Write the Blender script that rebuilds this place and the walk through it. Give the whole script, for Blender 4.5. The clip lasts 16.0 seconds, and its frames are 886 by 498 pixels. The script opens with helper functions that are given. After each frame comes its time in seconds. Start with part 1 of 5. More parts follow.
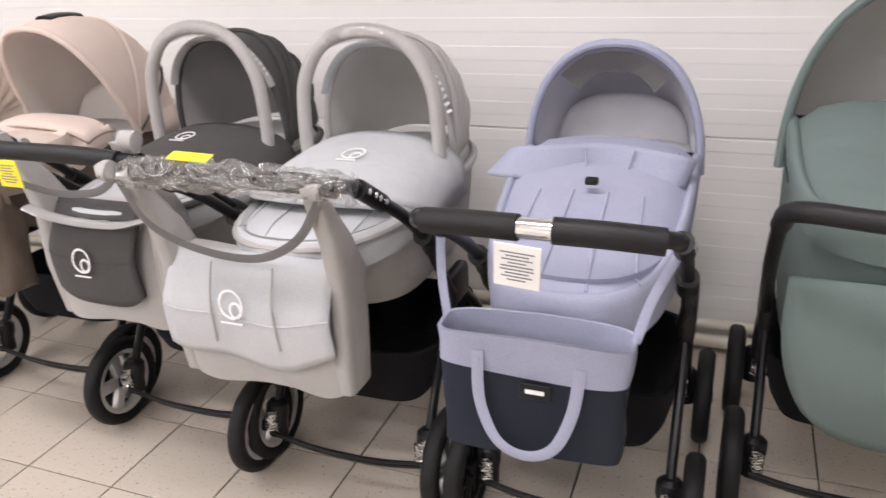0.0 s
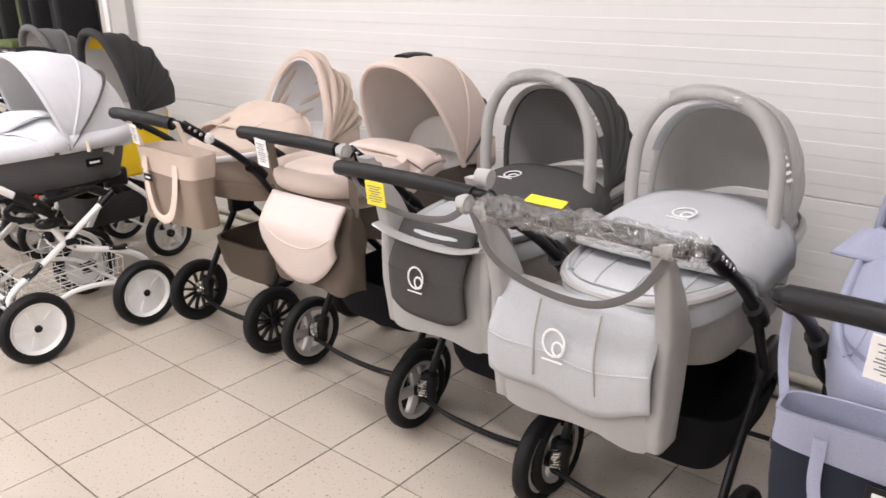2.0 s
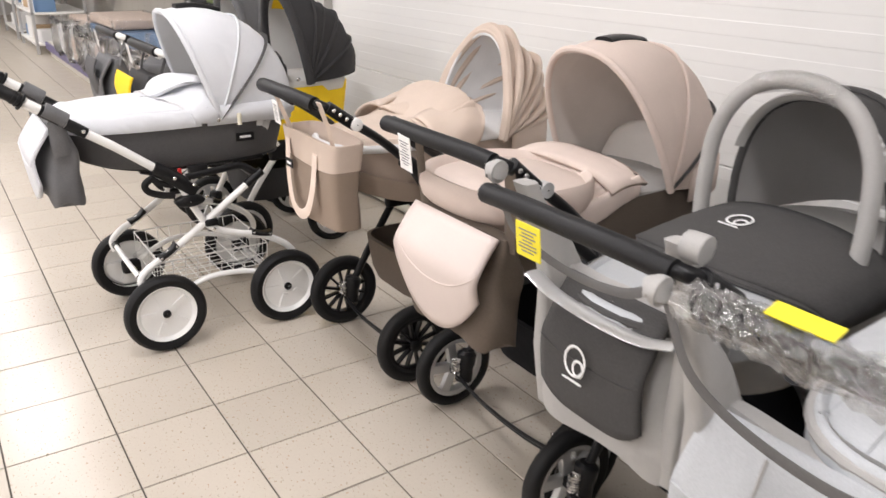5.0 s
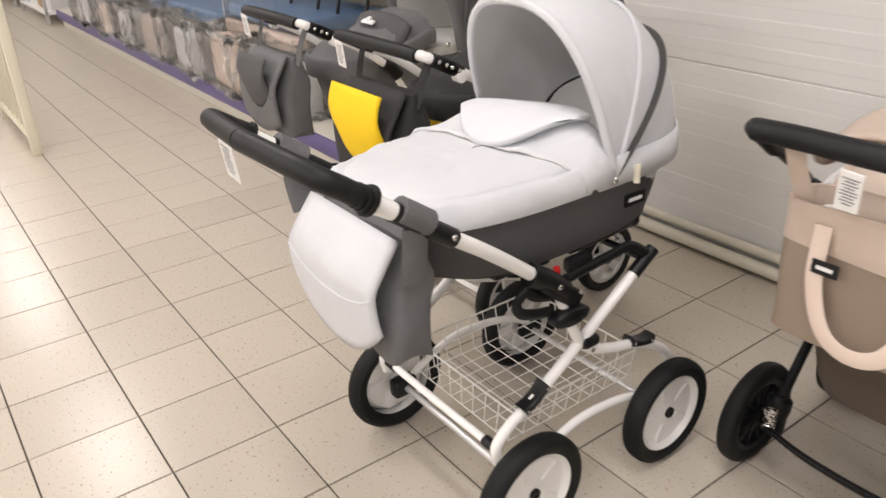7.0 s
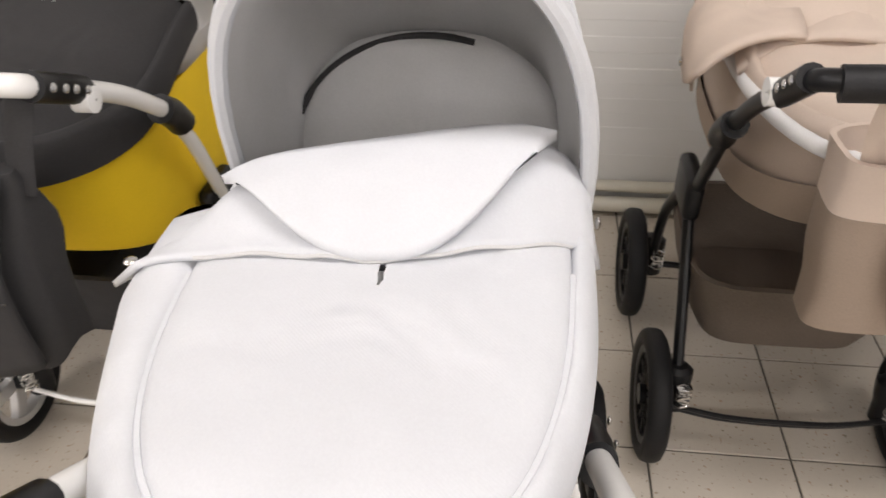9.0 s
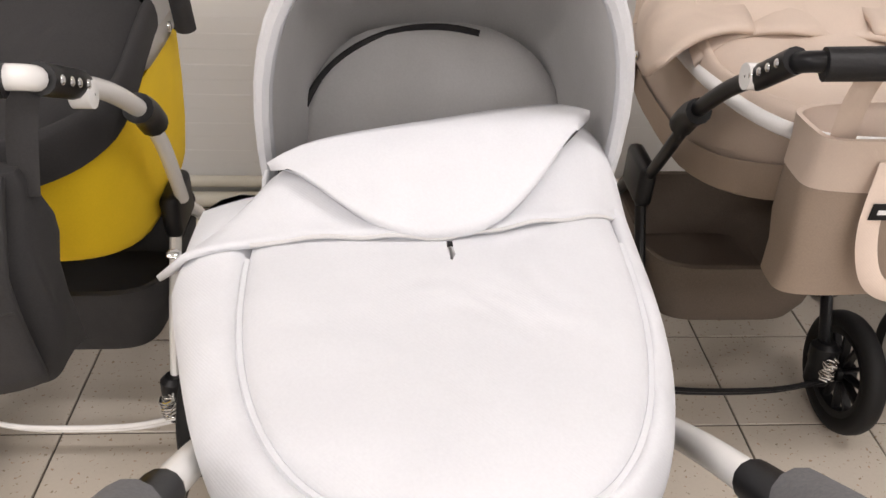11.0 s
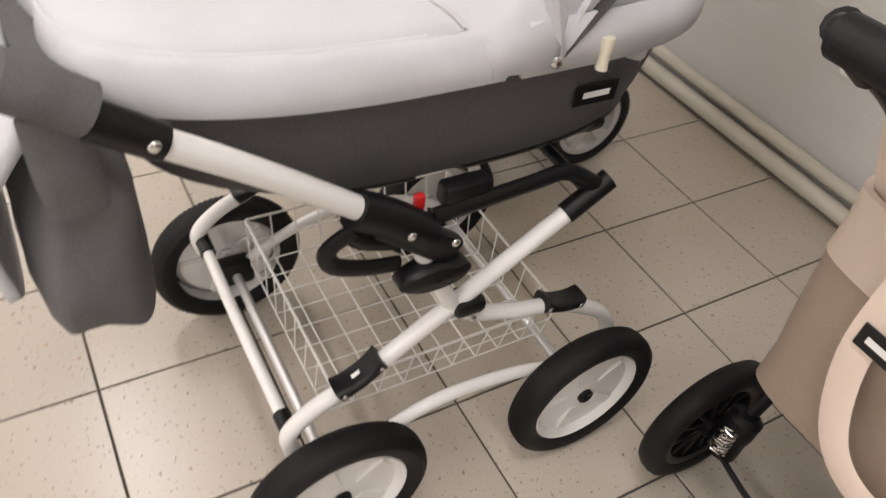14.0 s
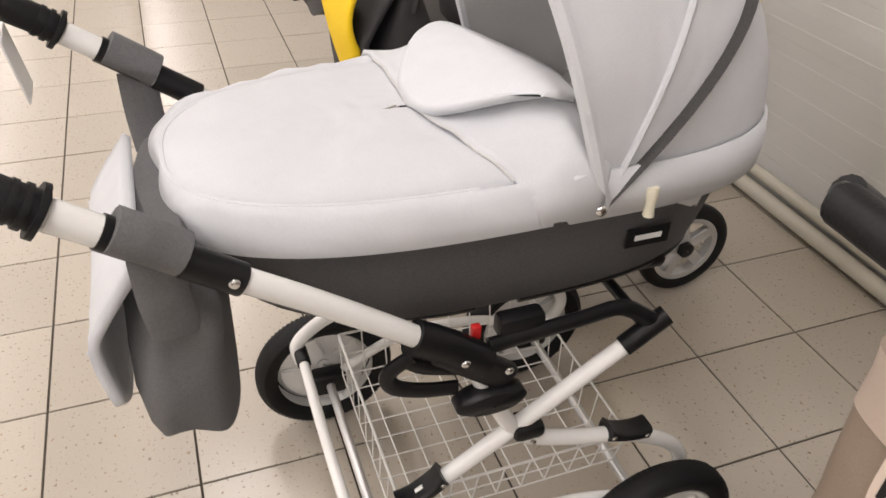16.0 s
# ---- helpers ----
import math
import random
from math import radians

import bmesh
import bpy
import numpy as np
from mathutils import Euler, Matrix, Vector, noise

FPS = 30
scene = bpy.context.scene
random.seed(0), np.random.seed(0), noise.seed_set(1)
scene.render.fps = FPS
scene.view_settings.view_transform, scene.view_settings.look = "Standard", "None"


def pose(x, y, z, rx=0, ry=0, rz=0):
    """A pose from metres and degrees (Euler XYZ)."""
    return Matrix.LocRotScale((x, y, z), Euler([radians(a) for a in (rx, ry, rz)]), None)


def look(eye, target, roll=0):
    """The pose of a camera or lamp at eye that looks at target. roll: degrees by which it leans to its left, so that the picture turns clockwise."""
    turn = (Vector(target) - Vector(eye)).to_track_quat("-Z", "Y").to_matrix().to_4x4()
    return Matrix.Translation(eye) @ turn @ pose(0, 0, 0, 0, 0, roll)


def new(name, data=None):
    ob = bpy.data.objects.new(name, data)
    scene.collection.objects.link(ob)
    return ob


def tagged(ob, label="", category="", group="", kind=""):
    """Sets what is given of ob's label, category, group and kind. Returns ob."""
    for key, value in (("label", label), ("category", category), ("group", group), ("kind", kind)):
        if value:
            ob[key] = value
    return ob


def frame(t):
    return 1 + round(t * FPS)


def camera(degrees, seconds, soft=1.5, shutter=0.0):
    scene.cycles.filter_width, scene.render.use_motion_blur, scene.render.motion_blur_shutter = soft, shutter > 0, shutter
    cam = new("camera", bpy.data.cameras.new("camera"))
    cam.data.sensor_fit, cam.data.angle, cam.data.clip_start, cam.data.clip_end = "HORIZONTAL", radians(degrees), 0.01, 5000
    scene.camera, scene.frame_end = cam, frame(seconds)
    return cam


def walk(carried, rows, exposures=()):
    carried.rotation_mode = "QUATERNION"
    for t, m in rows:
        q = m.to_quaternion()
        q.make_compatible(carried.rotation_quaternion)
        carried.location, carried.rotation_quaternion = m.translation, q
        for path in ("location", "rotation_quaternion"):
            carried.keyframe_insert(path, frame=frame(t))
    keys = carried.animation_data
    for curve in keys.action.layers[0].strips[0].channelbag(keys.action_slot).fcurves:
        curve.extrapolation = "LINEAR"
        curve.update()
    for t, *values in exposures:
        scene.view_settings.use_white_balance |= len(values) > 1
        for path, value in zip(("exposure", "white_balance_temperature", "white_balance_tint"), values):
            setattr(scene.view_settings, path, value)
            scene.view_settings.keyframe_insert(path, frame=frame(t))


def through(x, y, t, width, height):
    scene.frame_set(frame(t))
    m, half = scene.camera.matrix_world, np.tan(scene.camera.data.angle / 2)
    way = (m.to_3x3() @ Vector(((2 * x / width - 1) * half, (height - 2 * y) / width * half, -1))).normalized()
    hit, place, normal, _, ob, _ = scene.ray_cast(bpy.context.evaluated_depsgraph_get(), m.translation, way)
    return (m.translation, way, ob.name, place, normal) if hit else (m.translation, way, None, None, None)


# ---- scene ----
from mathutils.bvhtree import BVHTree

# ---------------- camera and walk ----------------
cam = camera(60.0, 16.0, soft=1.5, shutter=0.3)
DY = -0.655
PATH = [
    (0, (5.608, -0.378, 1.514), (4.933, 1.338, 0.741), -2.6),
    (0.5, (5.554, -0.412, 1.535), (4.707, 1.244, 0.801), -1.9),
    (1, (5.499, -0.471, 1.561), (4.513, 1.121, 0.858), -1.1),
    (1.5, (5.465, -0.509, 1.563), (4.351, 1.007, 0.884), -0.8),
    (2, (5.445, -0.523, 1.569), (4.226, 0.915, 0.901), -0.8),
    (2.5, (5.446, -0.535, 1.575), (4.151, 0.84, 0.918), -1.0),
    (3, (5.435, -0.544, 1.575), (4.092, 0.786, 0.921), -1.2),
    (3.2, (5.431, -0.545, 1.575), (4.073, 0.767, 0.919), -1.2),
    (5.3, (4.815, 0.09, 1.522), (3.25, 1.095, 0.787), 1.1),
    (5.5, (4.648, 0.122, 1.544), (3.068, 1.107, 0.813), 1.0),
    (6, (4.193, 0.223, 1.537), (2.586, 1.179, 0.826), 0.1),
    (6.5, (3.686, 0.294, 1.543), (2.128, 1.272, 0.76), -1.5),
    (7, (3.2, 0.303 + DY, 1.542), (1.742, 1.347 + DY, 0.663), -2.1),
    (7.5, (2.768, 0.389 + DY, 1.471), (1.424, 1.493 + DY, 0.485), -1.7),
    (8, (2.397, 0.481 + DY, 1.475), (1.33, 1.79 + DY, 0.411), -1.1),
    (8.5, (2.102, 0.61 + DY, 1.475), (1.57, 2.16 + DY, 0.338), -2.1),
    (9, (1.985, 0.75 + DY, 1.465), (1.79, 2.345 + DY, 0.28), -1.1),
    (9.2, (1.955, 0.757 + DY, 1.46), (1.872, 2.35 + DY, 0.265), -0.1),
    (11.3, (1.775, 0.035, 1.442), (1.9, 1.67, 0.29), 2.6),
    (11.5, (1.803, 0.033, 1.442), (1.869, 1.663, 0.285), 3.0),
    (12, (2.039, 0.06, 1.428), (1.795, 1.647, 0.235), 4.4),
    (12.5, (2.228, 0.115, 1.405), (1.666, 1.569, 0.151), 4.1),
    (13, (2.348, 0.236, 1.415), (1.562, 1.52, 0.097), 5.5),
    (13.5, (2.51, 0.28, 1.426), (1.512, 1.357, 0.07), 5.2),
    (14, (2.74, 0.364, 1.357), (1.541, 1.197, -0.008), 8.9),
    (14.5, (2.858, 0.397, 1.353), (1.543, 0.999, -0.028), 8.9),
    (15, (2.853, 0.436, 1.389), (1.48, 0.986, 0.042), 5.9),
    (15.5, (2.856, 0.44, 1.443), (1.395, 1.027, 0.21), 4.3),
    (16, (2.828, 0.427, 1.456), (1.324, 1.013, 0.276), 2.4),
]
walk(cam, [(t, look(e, g, r)) for t, e, g, r in PATH], exposures=[
    (0, 0.04, 6250, 15), (2.5, -0.09, 6200, 14), (6, -0.14, 6200, 11), (7.5, -0.58, 6600, 12), (9, -0.47, 6400, 11),
    (9.8, -0.49, 6400, 12), (11.5, -0.48, 6500, 13), (13, -0.52, 6500, 13), (14.5, -0.65, 6550, 12), (16, -0.62, 6550, 12)])

# ---------------- world and light ----------------
world = bpy.data.worlds.new("world")
scene.world = world
world.use_nodes = True
world.node_tree.nodes["Background"].inputs[0].default_value = (0.9, 0.95, 1.0, 1)
world.node_tree.nodes["Background"].inputs[1].default_value = 0.015
CEIL = 3.1


def area_lamp(x, y, sx, sy, watts, color=(1.0, 0.945, 0.925)):
    d = bpy.data.lights.new("ceiling_lamp", "AREA")
    d.shape, d.size, d.size_y, d.energy, d.color = "RECTANGLE", sx, sy, watts, color
    ob = new("ceiling_lamp", d)
    ob.matrix_world = pose(x, y, CEIL - 0.09)
    return ob


# the unseen row at y -4.6 is added to send low light into the hoods
LAMPS = [(x, y) for y in (-4.6, -1.9, 0.36) for x in (-9.6, -6.4, -2.9, -0.25, 2.7, 5.3)]
for lx, ly in LAMPS:
    area_lamp(lx, ly, 1.2, 0.3, 62 if ly < -3 else 44 if ly < 0 else 36)

# ---------------- materials ----------------


def mat(name, color, rough=0.7, metal=0.0, var=0.06, scale=8.0, bump=0.0, bump_scale=400.0, coat=0.0, sheen=0.0,
        stain=0.05, obj_var=0.0, spec=0.5):
    """A surface with soft blotches, fine grain and optional fine relief."""
    m = bpy.data.materials.new(name)
    m.use_nodes = True
    nt = m.node_tree
    n, l = nt.nodes, nt.links
    b = n["Principled BSDF"]
    b.inputs["Roughness"].default_value, b.inputs["Metallic"].default_value = rough, metal
    b.inputs["Coat Weight"].default_value, b.inputs["Sheen Weight"].default_value = coat, sheen
    b.inputs["Specular IOR Level"].default_value = spec
    tc = n.new("ShaderNodeTexCoord")
    n1, n2 = n.new("ShaderNodeTexNoise"), n.new("ShaderNodeTexNoise")
    n1.inputs["Scale"].default_value, n1.inputs["Detail"].default_value = scale, 4
    n2.inputs["Scale"].default_value, n2.inputs["Detail"].default_value = scale * 22, 2
    for k in (n1, n2):
        l.new(tc.outputs["Object"], k.inputs["Vector"])
    ad = n.new("ShaderNodeMath")
    ad.operation = "MULTIPLY_ADD"
    l.new(n1.outputs["Fac"], ad.inputs[0])
    ad.inputs[1].default_value = 2 * stain
    ad.inputs[2].default_value = 1 - stain
    gr = n.new("ShaderNodeMath")
    gr.operation = "MULTIPLY_ADD"
    l.new(n2.outputs["Fac"], gr.inputs[0])
    gr.inputs[1].default_value = 2 * var
    gr.inputs[2].default_value = 1 - var
    mu = n.new("ShaderNodeMath")
    mu.operation = "MULTIPLY"
    l.new(ad.outputs[0], mu.inputs[0])
    l.new(gr.outputs[0], mu.inputs[1])
    last = mu
    if obj_var:
        oi = n.new("ShaderNodeObjectInfo")
        ov = n.new("ShaderNodeMath")
        ov.operation = "MULTIPLY_ADD"
        l.new(oi.outputs["Random"], ov.inputs[0])
        ov.inputs[1].default_value = 2 * obj_var
        ov.inputs[2].default_value = 1 - obj_var
        m2 = n.new("ShaderNodeMath")
        m2.operation = "MULTIPLY"
        l.new(mu.outputs[0], m2.inputs[0])
        l.new(ov.outputs[0], m2.inputs[1])
        last = m2
    sc = n.new("ShaderNodeVectorMath")
    sc.operation = "SCALE"
    sc.inputs[0].default_value = color
    l.new(last.outputs[0], sc.inputs["Scale"])
    l.new(sc.outputs[0], b.inputs["Base Color"])
    if bump:
        bn = n.new("ShaderNodeBump")
        bn.inputs["Strength"].default_value, bn.inputs["Distance"].default_value = bump, 0.002
        nb = n.new("ShaderNodeTexNoise")
        nb.inputs["Scale"].default_value, nb.inputs["Detail"].default_value = bump_scale, 3
        l.new(tc.outputs["Object"], nb.inputs["Vector"])
        l.new(nb.outputs["Fac"], bn.inputs["Height"])
        l.new(bn.outputs["Normal"], b.inputs["Normal"])
    return m


def cloth(name, color, rough=0.85, melange=0.1, wrinkle=0.5, through=0.0):
    """Woven fabric: melange colour, soft wrinkles and a fine weave; thin cloth lets some light through."""
    m = mat(name, color, rough, var=melange, scale=14, sheen=0.02, stain=0.05, spec=0.2)
    nt = m.node_tree
    n, l = nt.nodes, nt.links
    b = n["Principled BSDF"]
    tc = n["Texture Coordinate"]
    w1, w2 = n.new("ShaderNodeTexNoise"), n.new("ShaderNodeTexWave")
    w1.inputs["Scale"].default_value, w1.inputs["Detail"].default_value, w1.inputs["Distortion"].default_value = 7, 2, 0.6
    w2.inputs["Scale"].default_value, w2.inputs["Distortion"].default_value = 130, 2
    w2.bands_direction = "DIAGONAL"
    l.new(tc.outputs["Object"], w1.inputs["Vector"])
    l.new(tc.outputs["Object"], w2.inputs["Vector"])
    b1, b2 = n.new("ShaderNodeBump"), n.new("ShaderNodeBump")
    b1.inputs["Strength"].default_value, b1.inputs["Distance"].default_value = wrinkle, 0.012
    b2.inputs["Strength"].default_value, b2.inputs["Distance"].default_value = 0.12, 0.0006
    l.new(w1.outputs["Fac"], b1.inputs["Height"])
    l.new(w2.outputs["Fac"], b2.inputs["Height"])
    l.new(b1.outputs["Normal"], b2.inputs["Normal"])
    l.new(b2.outputs["Normal"], b.inputs["Normal"])
    if through:
        tr, mx = n.new("ShaderNodeBsdfTranslucent"), n.new("ShaderNodeMixShader")
        l.new(b.inputs["Base Color"].links[0].from_socket, tr.inputs["Color"])
        mx.inputs[0].default_value = through
        l.new(b.outputs[0], mx.inputs[1])
        l.new(tr.outputs[0], mx.inputs[2])
        l.new(mx.outputs[0], n["Material Output"].inputs["Surface"])
    return m


def film(name, rough=0.06, gloss=0.1, scale=38):
    """Thin clear crinkled plastic: clear, with a glossy skin."""
    m = bpy.data.materials.new(name)
    m.use_nodes = True
    nt = m.node_tree
    n, l = nt.nodes, nt.links
    n.remove(n["Principled BSDF"])
    tr, gl, mx = n.new("ShaderNodeBsdfTransparent"), n.new("ShaderNodeBsdfGlossy"), n.new("ShaderNodeMixShader")
    tr.inputs["Color"].default_value = (0.95, 0.95, 0.95, 1)
    gl.inputs["Roughness"].default_value = rough
    tc, vo, bp = n.new("ShaderNodeTexCoord"), n.new("ShaderNodeTexNoise"), n.new("ShaderNodeBump")
    vo.inputs["Scale"].default_value, vo.inputs["Distortion"].default_value = scale, 2.5
    bp.inputs["Strength"].default_value, bp.inputs["Distance"].default_value = 1.0, 0.012
    l.new(tc.outputs["Object"], vo.inputs["Vector"])
    l.new(vo.outputs["Fac"], bp.inputs["Height"])
    l.new(bp.outputs["Normal"], gl.inputs["Normal"])
    mx.inputs[0].default_value = gloss
    l.new(tr.outputs[0], mx.inputs[1])
    l.new(gl.outputs[0], mx.inputs[2])
    l.new(mx.outputs[0], n["Material Output"].inputs["Surface"])
    return m


def tile_material():
    m = mat("floor_tile", (0.53, 0.478, 0.405), 0.24, var=0.04, scale=5, stain=0.015, obj_var=0.045, spec=0.5)
    nt = m.node_tree
    n, l = nt.nodes, nt.links
    b = n["Principled BSDF"]
    src = b.inputs["Base Color"].links[0].from_socket
    geo = n.new("ShaderNodeNewGeometry")
    vo = n.new("ShaderNodeTexNoise")
    vo.inputs["Scale"].default_value, vo.inputs["Detail"].default_value = 95, 2
    l.new(geo.outputs["Position"], vo.inputs["Vector"])
    ramp = n.new("ShaderNodeValToRGB")
    ramp.color_ramp.elements[0].position, ramp.color_ramp.elements[1].position = 0.642, 0.69
    l.new(vo.outputs["Fac"], ramp.inputs[0])
    hue = n.new("ShaderNodeTexNoise")
    hue.inputs["Scale"].default_value = 40
    l.new(geo.outputs["Position"], hue.inputs["Vector"])
    cr = n.new("ShaderNodeValToRGB")
    cr.color_ramp.elements[0].position, cr.color_ramp.elements[1].position = 0.4, 0.6
    cr.color_ramp.elements[0].color, cr.color_ramp.elements[1].color = (0.27, 0.23, 0.17, 1), (0.42, 0.29, 0.21, 1)
    l.new(hue.outputs["Fac"], cr.inputs[0])
    mx = n.new("ShaderNodeMix")
    mx.data_type = "RGBA"
    l.new(ramp.outputs[0], mx.inputs[0])
    l.new(src, mx.inputs[6])
    l.new(cr.outputs[0], mx.inputs[7])
    l.new(mx.outputs[2], b.inputs["Base Color"])
    rn = n.new("ShaderNodeTexNoise")
    rn.inputs["Scale"].default_value = 3.2
    l.new(geo.outputs["Position"], rn.inputs["Vector"])
    rr = n.new("ShaderNodeMapRange")
    rr.inputs[3].default_value, rr.inputs[4].default_value = 0.235, 0.27
    l.new(rn.outputs["Fac"], rr.inputs[0])
    l.new(rr.outputs[0], b.inputs["Roughness"])
    return m


M_TILE = tile_material()
M_GROUT = mat("tile_grout", (0.085, 0.075, 0.062), 0.95, var=0.15, scale=6, stain=0.25)
M_WALL = mat("wall_panel_paint", (0.77, 0.765, 0.75), 0.42, var=0.01, scale=1.5, stain=0.03, bump=0.05, bump_scale=60)
M_WALL2 = mat("painted_plaster", (0.5, 0.485, 0.46), 0.8, var=0.02, scale=2, stain=0.05)
M_CEIL = mat("ceiling_paint", (0.78, 0.78, 0.76), 0.9, var=0.02, scale=2)
M_PIPE = mat("cream_pipe_paint", (0.66, 0.63, 0.54), 0.35, var=0.03, scale=6, stain=0.1)
M_WTILE = mat("beige_wall_tile", (0.4, 0.375, 0.33), 0.3, var=0.03, scale=3, stain=0.08)
M_RUBBER = mat("black_rubber", (0.008, 0.008, 0.0085), 0.62, var=0.2, scale=12, stain=0.2, bump=0.15, bump_scale=220, spec=0.3)
M_BLACK = mat("black_plastic", (0.008, 0.008, 0.009), 0.38, var=0.15, scale=10, bump=0.06, bump_scale=500, spec=0.3)
M_GRIP = mat("black_leatherette", (0.009, 0.009, 0.010), 0.5, var=0.2, scale=14, bump=0.4, bump_scale=160, spec=0.3)
M_DARKMET = mat("black_powder_coat", (0.009, 0.009, 0.01), 0.33, metal=0.0, var=0.1, scale=9, spec=0.3)
M_WHITEMET = mat("white_powder_coat", (0.87, 0.865, 0.845), 0.25, var=0.02, scale=6, stain=0.04, coat=0.2)
M_WHITEPL = mat("white_plastic", (0.88, 0.875, 0.855), 0.22, var=0.02, scale=6, stain=0.04)
M_CREAMPL = mat("cream_plastic", (0.74, 0.7, 0.56), 0.4, var=0.02, scale=9)
M_SILVER = mat("silver_plastic", (0.62, 0.62, 0.62), 0.32, metal=0.55, var=0.04, scale=9)
M_CHROME = mat("chrome", (0.78, 0.78, 0.78), 0.14, metal=1.0, var=0.02, scale=9)
M_WIRE = mat("white_wire", (0.82, 0.81, 0.78), 0.35, var=0.05, scale=9)
M_WHITE = cloth("white_weave", (0.745, 0.76, 0.79), 0.6, melange=0.04, wrinkle=1.0, through=0.15)
M_WLIN = cloth("light_grey_lining", (0.76, 0.755, 0.75), 0.85, melange=0.06, through=0.3)
M_DGREY = cloth("dark_grey_melange", (0.095, 0.093, 0.095), 0.9, melange=0.32, wrinkle=0.3)
M_MGREY = cloth("mid_grey_cloth", (0.15, 0.15, 0.153), 0.9, melange=0.22, wrinkle=1.2)
M_LGREY = cloth("light_grey_melange", (0.47, 0.485, 0.5), 0.85, melange=0.16, wrinkle=0.7)
M_SGREY = cloth("warm_grey_satin", (0.48, 0.47, 0.455), 0.5, melange=0.08, wrinkle=1.2, through=0.2)
M_PLIN = cloth("pale_warm_lining", (0.78, 0.74, 0.7), 0.85, melange=0.05, wrinkle=0.5, through=0.3)
M_GLIN = cloth("grey_lining", (0.78, 0.77, 0.75), 0.9, melange=0.06, through=0.3)
M_DLIN = cloth("dark_grey_lining", (0.42, 0.41, 0.4), 0.9, melange=0.08, through=0.2)
M_CHAR = cloth("charcoal_melange", (0.07, 0.068, 0.067), 0.9, melange=0.35, wrinkle=0.7)
M_CHAR2 = cloth("charcoal_padding", (0.042, 0.041, 0.042), 0.8, melange=0.18, wrinkle=0.9)
M_STRAP = cloth("grey_webbing", (0.15, 0.147, 0.145), 0.8, melange=0.15, wrinkle=0.2)
M_YEL = cloth("yellow_cloth", (0.9, 0.61, 0.02), 0.75, melange=0.06, wrinkle=0.25)
M_BEIGE = cloth("beige_satin", (0.7, 0.585, 0.495), 0.5, melange=0.04, wrinkle=1.0, through=0.2)
M_PINK = cloth("pink_beige_melange", (0.74, 0.63, 0.565), 0.85, melange=0.07, wrinkle=0.5, through=0.2)
M_PINKL = mat("pale_pink_leatherette", (0.6, 0.515, 0.475), 0.42, var=0.03, scale=8, bump=0.2, bump_scale=300)
M_CREAM = cloth("cream_cloth", (0.72, 0.6, 0.515), 0.75, melange=0.05, wrinkle=0.6)
M_TAUPE = cloth("taupe_cloth", (0.3, 0.235, 0.185), 0.85, melange=0.1, wrinkle=0.25)
M_TAUPEL = cloth("light_taupe_cloth", (0.52, 0.43, 0.36), 0.8, melange=0.07, wrinkle=0.5, through=0.2)
M_BROWN = cloth("brown_cloth", (0.125, 0.1, 0.08), 0.85, melange=0.24, wrinkle=0.4)
M_FUR = cloth("white_fleece", (0.85, 0.845, 0.84), 0.95, melange=0.04, wrinkle=1.0, through=0.2)
M_BLUE = cloth("lavender_blue_melange", (0.385, 0.405, 0.525), 0.85, melange=0.16, wrinkle=0.7, through=0.2)
M_BLUEL = cloth("pale_lavender_lining", (0.72, 0.72, 0.76), 0.8, melange=0.05, wrinkle=0.5, through=0.3)
M_NAVY = cloth("navy_cloth", (0.018, 0.022, 0.034), 0.85, melange=0.2, wrinkle=0.4)
M_GREEN = cloth("sage_green_cloth", (0.155, 0.2, 0.192), 0.85, melange=0.07, wrinkle=0.6, through=0.2)
M_BASKET = cloth("black_basket_cloth", (0.004, 0.004, 0.005), 0.9, melange=0.1, wrinkle=0.5)
M_STITCH = mat("white_embroidery", (0.8, 0.8, 0.8), 0.7, var=0.1, scale=60)
M_PAPER = mat("white_paper", (0.82, 0.81, 0.79), 0.7, var=0.02, scale=20)
M_YPAPER = mat("yellow_paper", (0.86, 0.74, 0.03), 0.6, var=0.03, scale=20)
M_INK = mat("printed_ink", (0.2, 0.2, 0.21), 0.7, var=0.1, scale=60)
M_RED = mat("red_plastic", (0.6, 0.02, 0.02), 0.4, var=0.05, scale=20)
M_FILM = film("clear_film", 0.05, 0.24)
M_FILM2 = film("wrapping_film", 0.12, 0.2, 20)
M_MAT = mat("blue_mattress_cover", (0.16, 0.27, 0.45), 0.6, var=0.05, scale=6, stain=0.15)
M_SHELF = mat("cream_shelf_metal", (0.68, 0.65, 0.57), 0.45, var=0.03, scale=4)
M_PURPLE = mat("purple_price_rail", (0.12, 0.1, 0.24), 0.4, var=0.05, scale=8)
M_SEAT = cloth("black_car_seat_cloth", (0.025, 0.025, 0.027), 0.85, melange=0.2, wrinkle=0.6)
M_OLIVE = cloth("olive_cloth", (0.12, 0.15, 0.06), 0.85, melange=0.15, wrinkle=0.4)
M_CARD = mat("tan_carton", (0.45, 0.33, 0.2), 0.8, var=0.05, scale=10)
M_GLOW = bpy.data.materials.new("lamp_diffuser")
M_GLOW.use_nodes = True
M_GLOW.node_tree.nodes["Principled BSDF"].inputs["Emission Color"].default_value = (1, 0.96, 0.9, 1)
M_GLOW.node_tree.nodes["Principled BSDF"].inputs["Emission Strength"].default_value = 4.0

# ---------------- mesh helpers ----------------


def smooth(me, angle=40):
    for p in me.polygons:
        p.use_smooth = True
    me.set_sharp_from_angle(angle=radians(angle))


